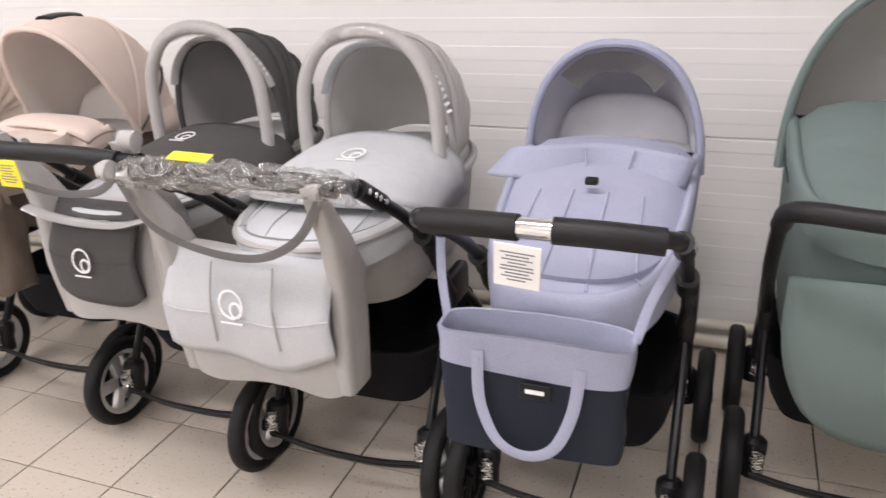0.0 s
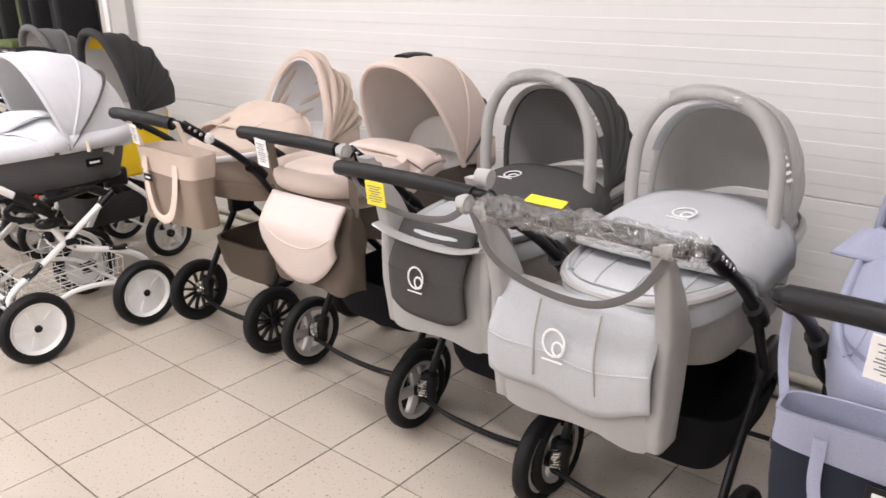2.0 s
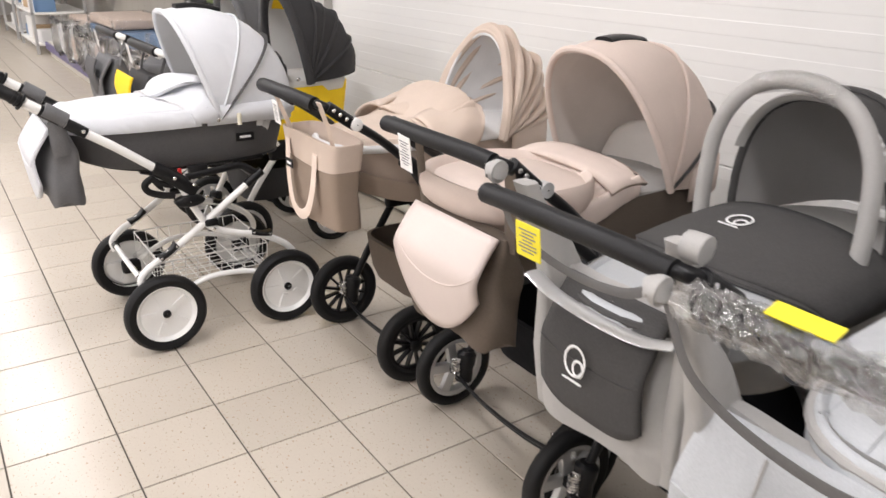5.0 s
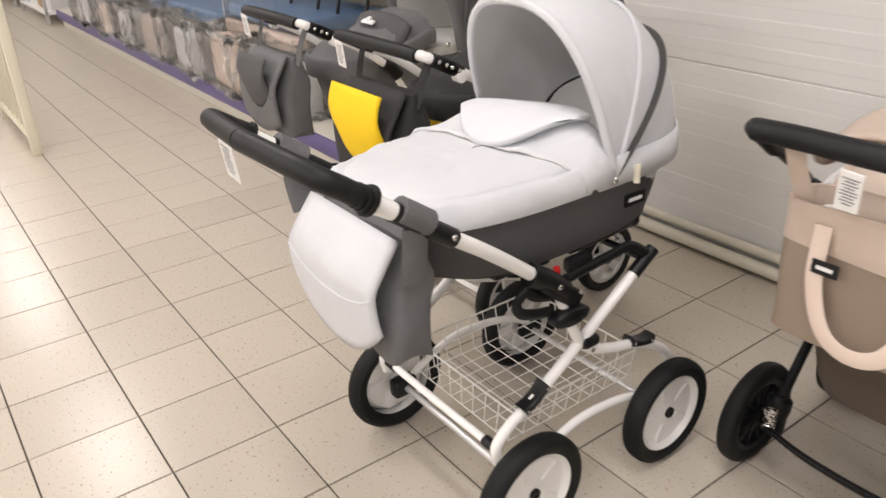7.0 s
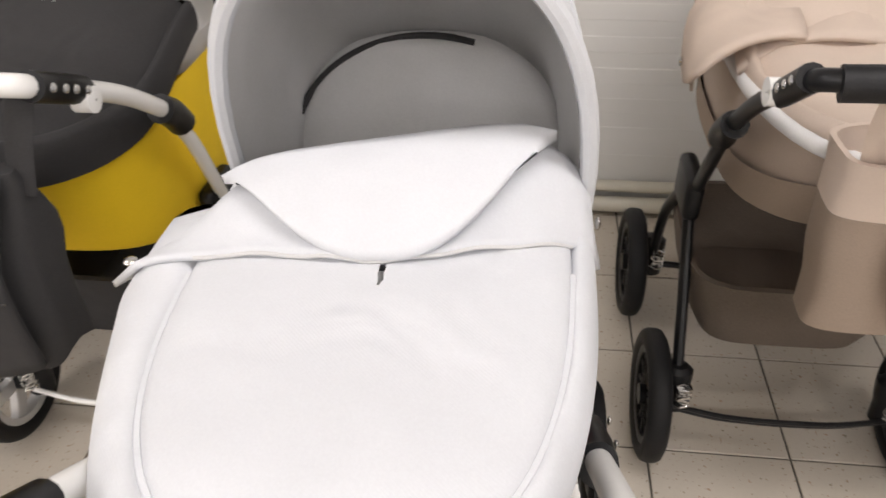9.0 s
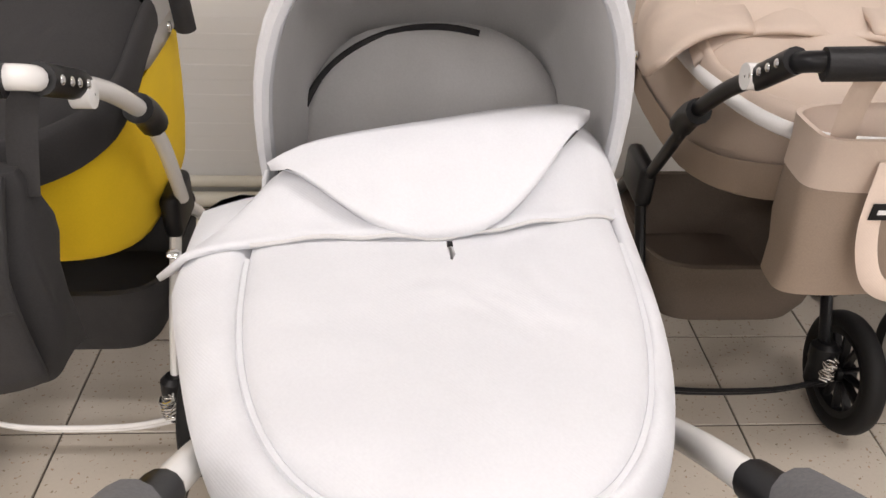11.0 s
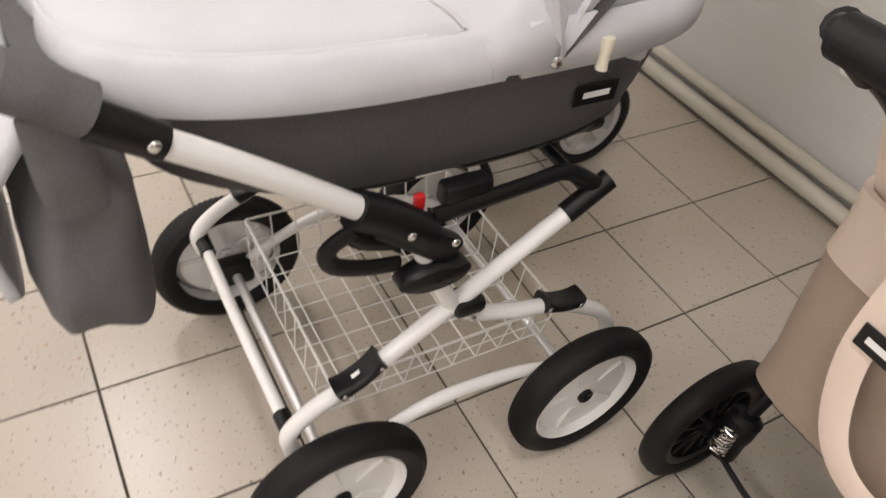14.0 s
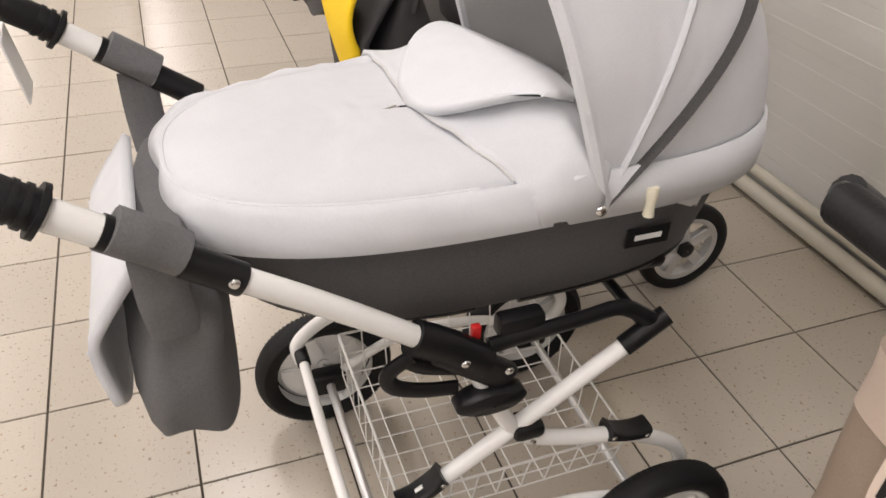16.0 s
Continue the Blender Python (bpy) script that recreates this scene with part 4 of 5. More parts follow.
    for zq, k in ((0.94, 0.995), (0.90, 1.015), (0.872, 1.012)):
        back = [(-0.226 * k * se(math.cos(ph), 2 / 2.7), 0.315 + 0.366 * k * abs(math.sin(ph)) ** (2 / 2.7)) for ph in (math.pi * q / 28 for q in range(29))]
        rings.append([(x, y, zq + (0.006 * math.cos(14 * x) if zq < 0.9 else 0)) for x, y in [(back[0][0], 0.26)] + back + [(back[-1][0], 0.26)]])
    solid(part("hood_valance", loft(rings, closed=False), M_WHITE, sh), 0.006, 1.0)
    part("hood_handle", tube([pt(80 + 6 * j, math.pi / 2, 0.006) for j in range(5)], 0.03, 10, 3, flat=0.35), M_BLACK, sh, "black carry handle pad")
    mattress(s, M_WLIN, 0.2, 0.2, 0.6, 0.87)
    back_cushion(s, M_WLIN, 0.212, 0.47, 0.87, 0.185, 0.06)
    # dark tube stands in for the shadow gap between cushion and lining
    part("lining_gap_shade", tube([(-0.212 * math.cos(math.pi * k / 20), 0.47 + 0.06 * math.sin(math.pi * k / 20), 0.872 + 0.178 * math.sin(math.pi * k / 20) ** 0.95) for k in range(2, 13)], 0.0055, 6, 2), M_CHAR2, s, "dark line standing in for the shaded gap along the lining")
    label_plate(s, 0.2165, 0.41, 0.805, 0.075, 0.034, "X", 0, bars=1)
    # bag over the handle
    bag = flap_bag(s, 0.37, -0.265, 0.63, 0.905, M_MGREY, M_WHITE, 0.12, 1.0, 0.06, low=lambda u: 1 - 0.3 * abs(u) ** 2.5)
    for sx in (-1, 1):
        xs = sx * 0.258 - 0.06
        part("strap", tube([(xs * 0.92, 0.0, 0.19), (xs * 0.97, -0.005, 0.25), (xs, -0.005, 0.315)], 0.03, 10, flat=0.3, face=(1, 0, 0)), M_MGREY, bag)
        part("strap_loop", tube([(xs, -0.04, 0.36), (xs, -0.007, 0.337), (xs, 0.025, 0.314)], 0.027, 14, 3), M_MGREY, bag)
        if sx < 0:
            screw(bag, xs - 0.012, 0.0, 0.27, 0.008, "X")
    return s


white_pram()

# ---------------- beige stroller with tote bag and quilted hood ----------------


def beige_pram():
    s = thing("stroller", 2.585, 1.35, 0, label="beige pram with taupe tub, quilted half-folded hood and black frame", category="stroller", group="row of strollers")
    modern_chassis(s, "black", 0.285, 0.0, 0.5, 0.152, 0.152, 0.55, brown_basket=M_BROWN)
    cot(s, M_TAUPEL, 0.215, -0.2, 0.74, 0.66, 0.87, 0.1)
    rings = []
    for f, k in ((0.655, 0.90), (0.66, 0.95), (0.72, 0.975), (0.73, 0.978)):
        rings.append([(x, y, f + 0.1 * max(0, min(1, (0.18 - y) / 0.38)) ** 2) for x, y in outline(0.219 * k, -0.17, 0.72, 2.8, 48)])
    part("tub_band", loft(rings, cap0=True), M_TAUPE, s, "dark taupe lower band")
    part("fleece_roll", tube([(x, y, 0.875) for x, y in outline(0.212, -0.205, 0.74, 2.8, 40)] + [(0.212, 0.27, 0.875)], 0.014, 10, 1), M_FUR, s, "white fleece roll round the tub rim")
    cov = cover(s, M_BEIGE, 0.212, -0.16, 0.72, 0.30, 0.875, 0.11, 0.05, puff=0.02)
    rows = []
    for i in range(9):
        f = i / 8
        rows.append([((-1 + 2 * j / 14) * 0.22, 0.30 - 0.20 * f + 0.012 * math.sin(0.9 * j), 1.0 - 0.05 * f + 0.008 * math.sin(0.8 * j + 4 * f) - 0.06 * abs(-1 + 2 * j / 14) ** 4) for j in range(15)])
    solid(part("turned_flap", loft(rows, closed=False), M_BEIGE, cov), 0.01, 1.0)
    sh, pt = hood(s, M_BEIGE, M_FUR, 0.222, 0.42, 0.86, 0.38, 0.36, 103, 176, 2.05, puff=0.05, seams=False)
    for q in range(7):
        th = 104 + q * 11
        part("quilt_roll", tube([pt(th, math.pi * j / 26, 0.006 + 0.009 * math.sin(0.55 * j + 1.7 * q)) for j in range(27)], 0.021 - 0.0012 * q, 8, 1, flat=0.8), M_BEIGE, sh)
    part("fleece_edge", tube([pt(103, math.pi * j / 26, -0.012) for j in range(27)], 0.007, 8, 1), M_FUR, sh)
    mattress(s, M_FUR, 0.19, 0.18, 0.7, 0.88)
    rings = [[(x * k, y, zq) for x, y in outline(0.222, -0.2, 0.76, 2.8, 64)][3:30] for zq, k in ((0.9, 1.0), (0.8, 1.01), (0.68, 0.98))]
    solid(part("hood_valance", loft(rings, closed=False), M_BEIGE, sh), 0.006, 1.0)
    for sx in (-1, 1):
        rows = []
        for i in range(11):
            f = i / 10
            row = []
            for j in range(15):
                g = j / 14
                edge = 1 - 0.5 * abs(2 * g - 0.9) ** 3
                drop = f * edge
                row.append((sx * (0.12 + 0.165 * math.sin(min(1.0, drop * 1.15) * math.pi / 2) + 0.022 * f * (1 - g)), 0.1 + 0.25 * g - 0.02 * f, 1.0 - 0.045 * (1 - g) ** 2 - 0.14 * drop ** 2.2 + 0.006 * math.sin(9 * g + 5 * f)))
            rows.append(row)
        wing = solid(part("apron_wing", loft(rows, closed=False), M_BEIGE, cov, "puffed beige wing with a press stud"), 0.012, 0.0)
        screw(wing, sx * 0.307, 0.2, 0.868, 0.01)
    label_plate(s, 0.218, 0.6, 0.78, 0.03, 0.05, "X", bars=1)
    handlebar(s, 0.24, -0.325, 1.06, 0.02, 0.82, M_DARKMET, r=0.015, grip=0.024, bow=0.02)
    for sx in (-1, 1):
        c = part("knob", disc_axis_x([(-0.012, 0.002), (-0.012, 0.021), (0.012, 0.021), (0.016, 0.014), (0.016, 0.002)], sx * 0.25, -0.20, 0.99, 20), M_WHITEPL, s, "round white joint cap")
    price_tag(s, 0.01, -0.37, 1.005, 0.045, 0.08)
    bag = tote(s, 0.42, -0.235, 0.63, 0.93, M_BEIGE, M_TAUPE, 0.7, 0.14, M_CREAM, x=0.055, lx=-0.083)
    for sx in (-1, 1):
        strap(bag, [(sx * 0.165, -0.03, 0.27), (sx * 0.185, -0.06, 0.36), (sx * 0.19, -0.09, 0.44)], 0.022, M_BEIGE)
    return s


beige_pram()

# ---------------- pink stroller ----------------


def pink_pram():
    s = thing("stroller", 3.4, 1.385, 0, label="pale pink and brown pram with its hood up", category="stroller", group="row of strollers")
    modern_chassis(s, "silver", 0.32, 0.0, 0.49, 0.15, 0.142, 0.55, brown_basket=M_BASKET)
    cot(s, M_BROWN, 0.215, -0.22, 0.72, 0.64, 0.88, 0.1)
    cov = cover(s, M_PINK, 0.222, -0.2, 0.72, 0.24, 0.862, 0.05, 0.06)
    rings = []
    for sc, dz in ((0.97, -0.06), (1.02, -0.045), (1.045, -0.015), (1.04, 0.012), (1.0, 0.026), (0.94, 0.02), (0.9, 0.004), (0.86, 0.008), (0.5, 0.02), (0.02, 0.026)):
        rings.append([(x, y, 0.925 + dz) for x, y in outline(0.228 * sc, 0.02 - 0.29 * sc, 0.02 + 0.13 * sc, 2.6, 48)])
    part("foot_pad", loft(rings, cap1=True), M_PINK, cov)
    rows = [[((-1 + 2 * j / 12) * 0.225, 0.13 + 0.13 * i / 5, 0.925 + 0.04 * math.sin(math.pi * (0.2 + 0.5 * i / 5)) - 0.045 * abs(-1 + 2 * j / 12) ** 3 + 0.006 * math.sin(4 * j / 12 + 2)) for j in range(13)] for i in range(6)]
    solid(part("turned_flap", loft(rows, closed=False), M_PINK, cov), 0.012, 1.0)
    sh, pt = hood(s, M_PINK, M_PLIN, 0.235, 0.36, 0.88, 0.42, 0.36, 66, 186, 2.4, vent=(0.66, M_CHAR))
    part("hood_handle", tube([pt(78 + 5 * j, math.pi / 2, 0.0) for j in range(5)], 0.036, 10, 3, flat=0.3), M_BLACK, sh, "black plastic carry handle")
    rings = [[(x * k, y, zq) for x, y in outline(0.224, -0.2, 0.73, 2.8, 64)][3:30] for zq, k in ((0.93, 1.0), (0.87, 1.02), (0.83, 1.015))]
    solid(part("hood_valance", loft(rings, closed=False), M_PINK, sh), 0.006, 1.0)
    mattress(s, M_SGREY, 0.2, 0.14, 0.68, 0.875)
    back_cushion(s, M_PLIN, 0.2, 0.5, 0.89, 0.13, 0.05)
    handlebar(s, 0.275, -0.30, 1.06, 0.02, 0.82, M_DARKMET, r=0.015, grip=0.023, bow=0.02)
    for sx in (-1, 1):
        part("knob", disc_axis_x([(-0.014, 0.002), (-0.014, 0.02), (0.014, 0.02), (0.016, 0.002)], sx * 0.285, -0.17, 0.985, 20), M_SILVER, s, "round silver joint cap")
    price_tag(s, -0.1, -0.33, 1.01, 0.06, 0.1)
    bag = flap_bag(s, 0.4, -0.25, 0.56, 0.86, M_BROWN, M_PINKL, 0.13, 0.95, 0.07, low=lambda u: 1 - 0.45 * abs(u) ** 2.2)
    for sx in (-1, 1):
        strap(bag, [(sx * 0.19, 0.0, 0.27), (sx * 0.2, -0.01, 0.4), (sx * 0.2, -0.02, 0.49)], 0.022, M_BROWN)
    return s


pink_pram()

# ---------------- the two grey strollers of one make ----------------


def apron_logo(up, x, y, size):
    """Embroidery lying on the slope of the apron."""
    lo, hi = drape(up, [(x, y - 0.04), (x, y), (x, y + 0.04)], 0.0, 1)[::2]
    slope = math.degrees(math.atan2(hi[2] - lo[2], hi[1] - lo[1]))
    logo(up, pose(x, y, (lo[2] + hi[2]) / 2 + 0.021, slope - 90), size)


def grey_pram(x, y, prime):
    lab = ("light grey melange pram with grey bag and film-wrapped handle" if prime else "charcoal and light grey pram with pocket bag")
    s = thing("stroller", x, y, 0, label=lab, category="stroller", group="row of strollers")
    main, low = (M_LGREY, M_SGREY) if prime else (M_CHAR, M_SGREY)
    modern_chassis(s, "silver", 0.30, 0.0, 0.55, 0.15, 0.145, 0.55)
    cot(s, low, 0.22, -0.22, 0.78, 0.60 if prime else 0.64, 0.87, 0.12)
    cov = cover(s, main if prime else M_LGREY, 0.228, -0.24, 0.78, 0.36, 0.835, 0.0, 0.0, puff=0.012)
    part("rim_band", tube([(xx, yy, 0.85) for xx, yy in outline(0.229, -0.235, 0.78, 2.8, 40)] + [(0.229, 0.27, 0.85)], 0.011, 8, 1), M_SGREY if prime else M_CHAR, s)
    # upper apron section
    rows = []
    ya, bulge, hz = (0.10, 0.2, 0.135) if prime else (0.15, 0.14, 0.115)
    for i in range(11):
        f = i / 10
        row = []
        for j in range(21):
            q = math.sin(math.pi * j / 20)
            y = ya + (0.38 - ya) * f - bulge * (1 - f) * q
            row.append((math.cos(math.pi * (1 - j / 20)) * (0.242 - 0.006 * f), y, 0.80 + (hz * (0.88 + 0.12 * math.sin(math.pi * f * 0.8)) + 0.03 * f) * q ** 0.5))
        rows.append(row)
    up = solid(part("apron_top", loft(rows, closed=False), main, cov, angle=70), 0.016, 1.0)
    part("apron_edge", tube(rows[0], 0.009, 8, 1), main, up)
    if prime:
        apron_logo(up, 0.018, 0.15, 0.03)
        for u in (-0.14, -0.05, 0.05, 0.14):
            part("quilt_seam", tube(drape(cov, [(u, -0.215 + 2.2 * u * u), (u * 1.02, -0.12), (u * 1.05, 0.0)]), 0.003, 6, 1), main, cov)
    else:
        apron_logo(up, -0.04, 0.22, 0.027)
    sh, pt = hood(s, M_SGREY if prime else M_CHAR, M_GLIN if prime else M_DLIN, 0.205, 0.42, 0.88, 0.345, 0.40, 84, 178, 2.4, seams=True)
    # visor band and carry arch
    part("visor", tube([pt(83, math.pi * (0.17 + 0.66 * j / 24), 0.002) for j in range(25)], 0.026, 8, 1, flat=0.35), M_LGREY if prime else M_SGREY, sh, "light grey visor band with a printed word")
    ax, az = -0.01, 1.265
    arch = tube([(ax + u * 0.206, 0.31, zq) for u, zq in ((-1, 0.86), (-1.01, 1.0), (-0.93, 1.13), (-0.6, az - 0.035), (0, az), (0.6, az - 0.035), (0.93, 1.13), (1.01, 1.0), (1, 0.86))], 0.02, 14)
    ar = part("carry_arch", arch, M_SGREY, s, "padded grey carrying arch")
    part("arch_wrap", tube([(ax + u, 0.31, az - 0.002 - 1.9 * u * u) for u in (-0.1, -0.05, 0, 0.05, 0.1)], 0.0245, 14), M_FILM, ar, "clear film on the arch")
    for k in range(5 if not prime else 9):
        ph = math.pi * (0.70 + 0.022 * k)
        p = pt(81, ph, 0.012)
        b = part("letter_mark", box(-0.004, 0.004, -0.0015, 0.0015, -0.008, 0.008), M_STITCH, sh, soft=False)
        b.matrix_local = pose(p[0], p[1] - 0.006, p[2], -10, 38 + 2.4 * k, 0)
    for q in range(4):
        part("hood_fold", tube([pt(104 + 17 * q, math.pi * j / 24, 0.006) for j in range(25)], 0.008, 6, 1), M_SGREY if prime else M_CHAR, sh)
    mattress(s, M_GLIN, 0.2, 0.2, 0.72, 0.88)
    yb = -0.36
    handlebar(s, 0.272, yb, 1.055, 0.02, 0.8, M_DARKMET, r=0.015, grip=0.022, bow=0.015)
    if prime:
        g = part("handle_film", tube([(-0.275, yb + 0.01, 1.05), (-0.15, yb - 0.008, 1.06), (0, yb - 0.015, 1.063), (0.15, yb - 0.008, 1.06), (0.275, yb + 0.01, 1.05)], 0.031, 16, 12), M_FILM, s, "crumpled clear film round the grip", angle=20)
        frng = random.Random(9)
        for v in g.data.vertices:
            v.co += Vector((frng.uniform(-1, 1), frng.uniform(-1, 1), frng.uniform(-1, 1))) * 0.009
        yt = part("price_tag", box(-0.045, 0.045, -0.018, 0.018, -0.001, 0.001), M_YPAPER, s, "yellow price label")
        yt.matrix_local = pose(-0.09, yb - 0.005, 1.099, 10, 4, 8)
        bag = flap_bag(s, 0.47, -0.21, 0.50, 0.83, M_SGREY, M_LGREY, 0.13, 0.78, -0.06, low=lambda u: 1 - 0.14 * abs(u) ** 3 + 0.05 * math.sin(5 * u))
        logo(bag, pose(-0.02, -0.118, 0.24, -4), 0.03)
        for u in (-0.08, 0.085):
            part("flap_quilting", tube([(u, -0.085, 0.33), (u, -0.112, 0.24), (u * 1.05, -0.108, 0.13)], 0.003, 6), M_SGREY, bag)
        sp = [(-0.25, -0.14, 0.53), (-0.2, -0.13, 0.43), (-0.1, -0.11, 0.37), (0.06, -0.11, 0.36), (0.18, -0.12, 0.42), (0.26, -0.14, 0.53)]
    else:
        label_plate(s, -0.06, yb - 0.04, 1.015, 0.07, 0.07, "Y", 6, M_YPAPER, 7, M_INK, "price_tag")
        bag = flap_bag(s, 0.4, -0.17, 0.54, 0.88, M_SGREY, M_CHAR, 0.13, 0.82, 0.0, low=lambda u: 1 - 0.14 * abs(u) ** 4, flap_w=0.74)
        logo(bag, pose(-0.02, -0.122, 0.205, -4), 0.028)
        fl = [(-0.2, -0.09, 0.3), (-0.12, -0.1, 0.285), (0.0, -0.1, 0.275), (0.12, -0.1, 0.28), (0.2, -0.09, 0.3)]
        part("reflective_strip", tube([(a, b, c + 0.03) for a, b, c in fl], 0.022, 8, flat=0.3), M_SILVER, bag, "silver reflective strip")
        sp = [(-0.21, -0.17, 0.49), (-0.17, -0.16, 0.44), (-0.04, -0.14, 0.4), (0.1, -0.14, 0.41), (0.19, -0.16, 0.46), (0.24, -0.18, 0.5)]
    strap(bag, sp, 0.010, M_STRAP)
    for sx in (-1, 1):
        bw = 0.235 if prime else 0.2
        gus = []
        for zq, ya, yb2, dx in ((0.0, -0.055, 0.055, 0.0), (0.15, -0.07, 0.06, 0.008), (0.3, -0.075, 0.05, 0.004), (0.4, -0.085, 0.0, 0.006), (0.5, -0.13, -0.085, 0.01), (0.54, -0.15, -0.11, 0.012)):
            gus.append([(sx * (bw * (0.97 if zq < 0.3 else 1.0) + dx - 0.012 + e[0] * 0.024), (ya + yb2) / 2 + e[1] * (yb2 - ya) / 2 + 0.006 * math.sin(25 * zq), zq) for e in outline(1, -1, 1, 4, 20)])
        part("side_gusset", loft(gus, cap0=True, cap1=True), M_SGREY, bag)
        part("strap_loop", tube([(sx * 0.25 - 0.012, -0.155, 0.552), (sx * 0.262, -0.155, 0.553), (sx * 0.262 + 0.012, -0.154, 0.552)], 0.025, 12, 3), M_SGREY, bag)
    return s


grey_pram(4.06, 1.30, False)
grey_pram(4.655, 1.235, True)

# ---------------- blue stroller ----------------


def blue_pram():
    s = thing("stroller", 5.315, 1.22, 0, label="lavender blue pram with navy tote bag and black frame", category="stroller", group="row of strollers")
    modern_chassis(s, "black", 0.29, 0.0, 0.55, 0.15, 0.145, 0.55)
    cot(s, M_BLUE, 0.215, -0.2, 0.78, 0.66, 0.85, 0.08)
    cov = cover(s, M_BLUE, 0.226, -0.245, 0.78, 0.38, 0.8, 0.13, -0.22, puff=0.02, drop=0.085)
    for u in (-0.15, -0.05, 0.05, 0.15):
        part("pad_seam", tube(drape(cov, [(u, -0.215 + 2.2 * u * u), (u * 0.9, -0.1), (u * 0.8, 0.1)]), 0.003, 6, 1), M_BLUE, cov)
    rows = []
    for i in range(8):
        f = i / 7
        rows.append([((-1 + 2 * j / 16) * (0.2 + 0.025 * f) - (0.085 * (1 - f) * (1 - j / 4) ** 2 if j < 4 else 0), 0.20 + 0.03 * f - 0.02 * math.sin(9 * j / 16), 0.925 + 0.085 * f * (1 - 0.25 * abs(-1 + 2 * j / 16) ** 4)) for j in range(17)])
    fl = solid(part("raised_apron", loft(rows, closed=False), M_BLUE, cov, "stiff raised wind guard"), 0.012, 0.0)
    for u in (-0.13, -0.03, 0.07, 0.16):
        part("guard_seam", tube([(u * 0.8, 0.192, 0.93), (u, 0.2, 0.965), (u * 1.15, 0.215, 1.005)], 0.003, 6), M_BLUE, fl)
    part("buckle", box(-0.012, 0.018, 0.08, 0.1, 0.955, 0.972, 0.004, 2), M_BLACK, cov)
    sh, pt = hood(s, M_BLUE, M_BLUEL, 0.225, 0.40, 0.90, 0.33, 0.37, 88, 182, 2.3)
    part("visor_net", loft([[pt(88 + 5 * i, math.pi * (0.28 + 0.44 * j / 12), -0.02 - 0.03 * i) for j in range(13)] for i in range(3)], closed=False), M_MGREY, sh)
    mattress(s, M_BLUEL, 0.2, 0.25, 0.72, 0.93)
    back_cushion(s, M_BLUEL, 0.19, 0.56, 0.94, 0.12, 0.05)
    handlebar(s, 0.235, -0.405, 1.03, 0.0, 0.78, M_DARKMET, r=0.015, grip=0.024, bow=0.02, gaps=2)
    part("grip_chrome", tube([(-0.03, -0.425, 1.04), (0, -0.425, 1.04), (0.03, -0.425, 1.04)], 0.019, 12), M_CHROME, s)
    price_tag(s, -0.025, -0.452, 0.98, 0.082, 0.085, lines=9)
    bag = tote(s, 0.385, -0.315, 0.52, 0.785, M_BLUE, M_NAVY, 0.72, 0.11, M_BLUE, x=-0.03, lx=0.02, lw=0.06, loop_w=0.012)
    for sx in (-1, 1):
        strap(bag, [(sx * 0.19, 0.03, 0.25), (sx * 0.215, 0.07, 0.33), (sx * 0.24 + 0.02, 0.09, 0.43)], 0.010, M_BLUE)
    return s


blue_pram()

# ---------------- green stroller ----------------


def green_pram():
    s = thing("stroller", 5.98, 1.46, 0, label="sage green padded pram with a black bumper bar", category="stroller", group="row of strollers")
    modern_chassis(s, "black", 0.29, 0.0, 0.5, 0.15, 0.145, 0.5)
    cot(s, M_GREEN, 0.24, -0.3, 0.62, 0.52, 0.93, 0.05)
    cov = cover(s, M_GREEN, 0.25, -0.32, 0.62, 0.12, 0.94, 0.10, -0.2, puff=0.03)
    rows = []
    for i in range(13):
        f = i / 12
        rows.append([((-1 + 2 * j / 14) * (0.24 - 0.06 * f ** 3), -0.34 - 0.05 * math.sin(math.pi * f) * (1 - abs(-1 + 2 * j / 14) ** 3), 0.86 - 0.36 * f * (1 - 0.18 * abs(-1 + 2 * j / 14) ** 3)) for j in range(15)])
    solid(part("leg_apron", loft(rows, closed=False), M_GREEN, cov), 0.02, 0.0)
    sh, pt = hood(s, M_GREEN, M_GLIN, 0.26, 0.1, 0.95, 0.42, 0.46, 92, 184, 2.3)
    mattress(s, M_GLIN, 0.22, -0.05, 0.6, 0.95)
    part("bumper_bar", tube([(-0.265, -0.3, 0.95), (-0.25, -0.42, 1.02), (-0.12, -0.47, 1.03), (0, -0.475, 1.03), (0.12, -0.47, 1.03), (0.25, -0.42, 1.02), (0.265, -0.3, 0.95)], 0.02, 14), M_GRIP, s)
    for sx in (-1, 1):
        part("side_tube", tube([(sx * 0.265, -0.3, 0.96), (sx * 0.262, -0.12, 0.78), (sx * 0.24, 0.2, 0.52)], 0.016, 12), M_DARKMET, s)
    return s


green_pram()

# ---------------- yellow and grey strollers ----------------


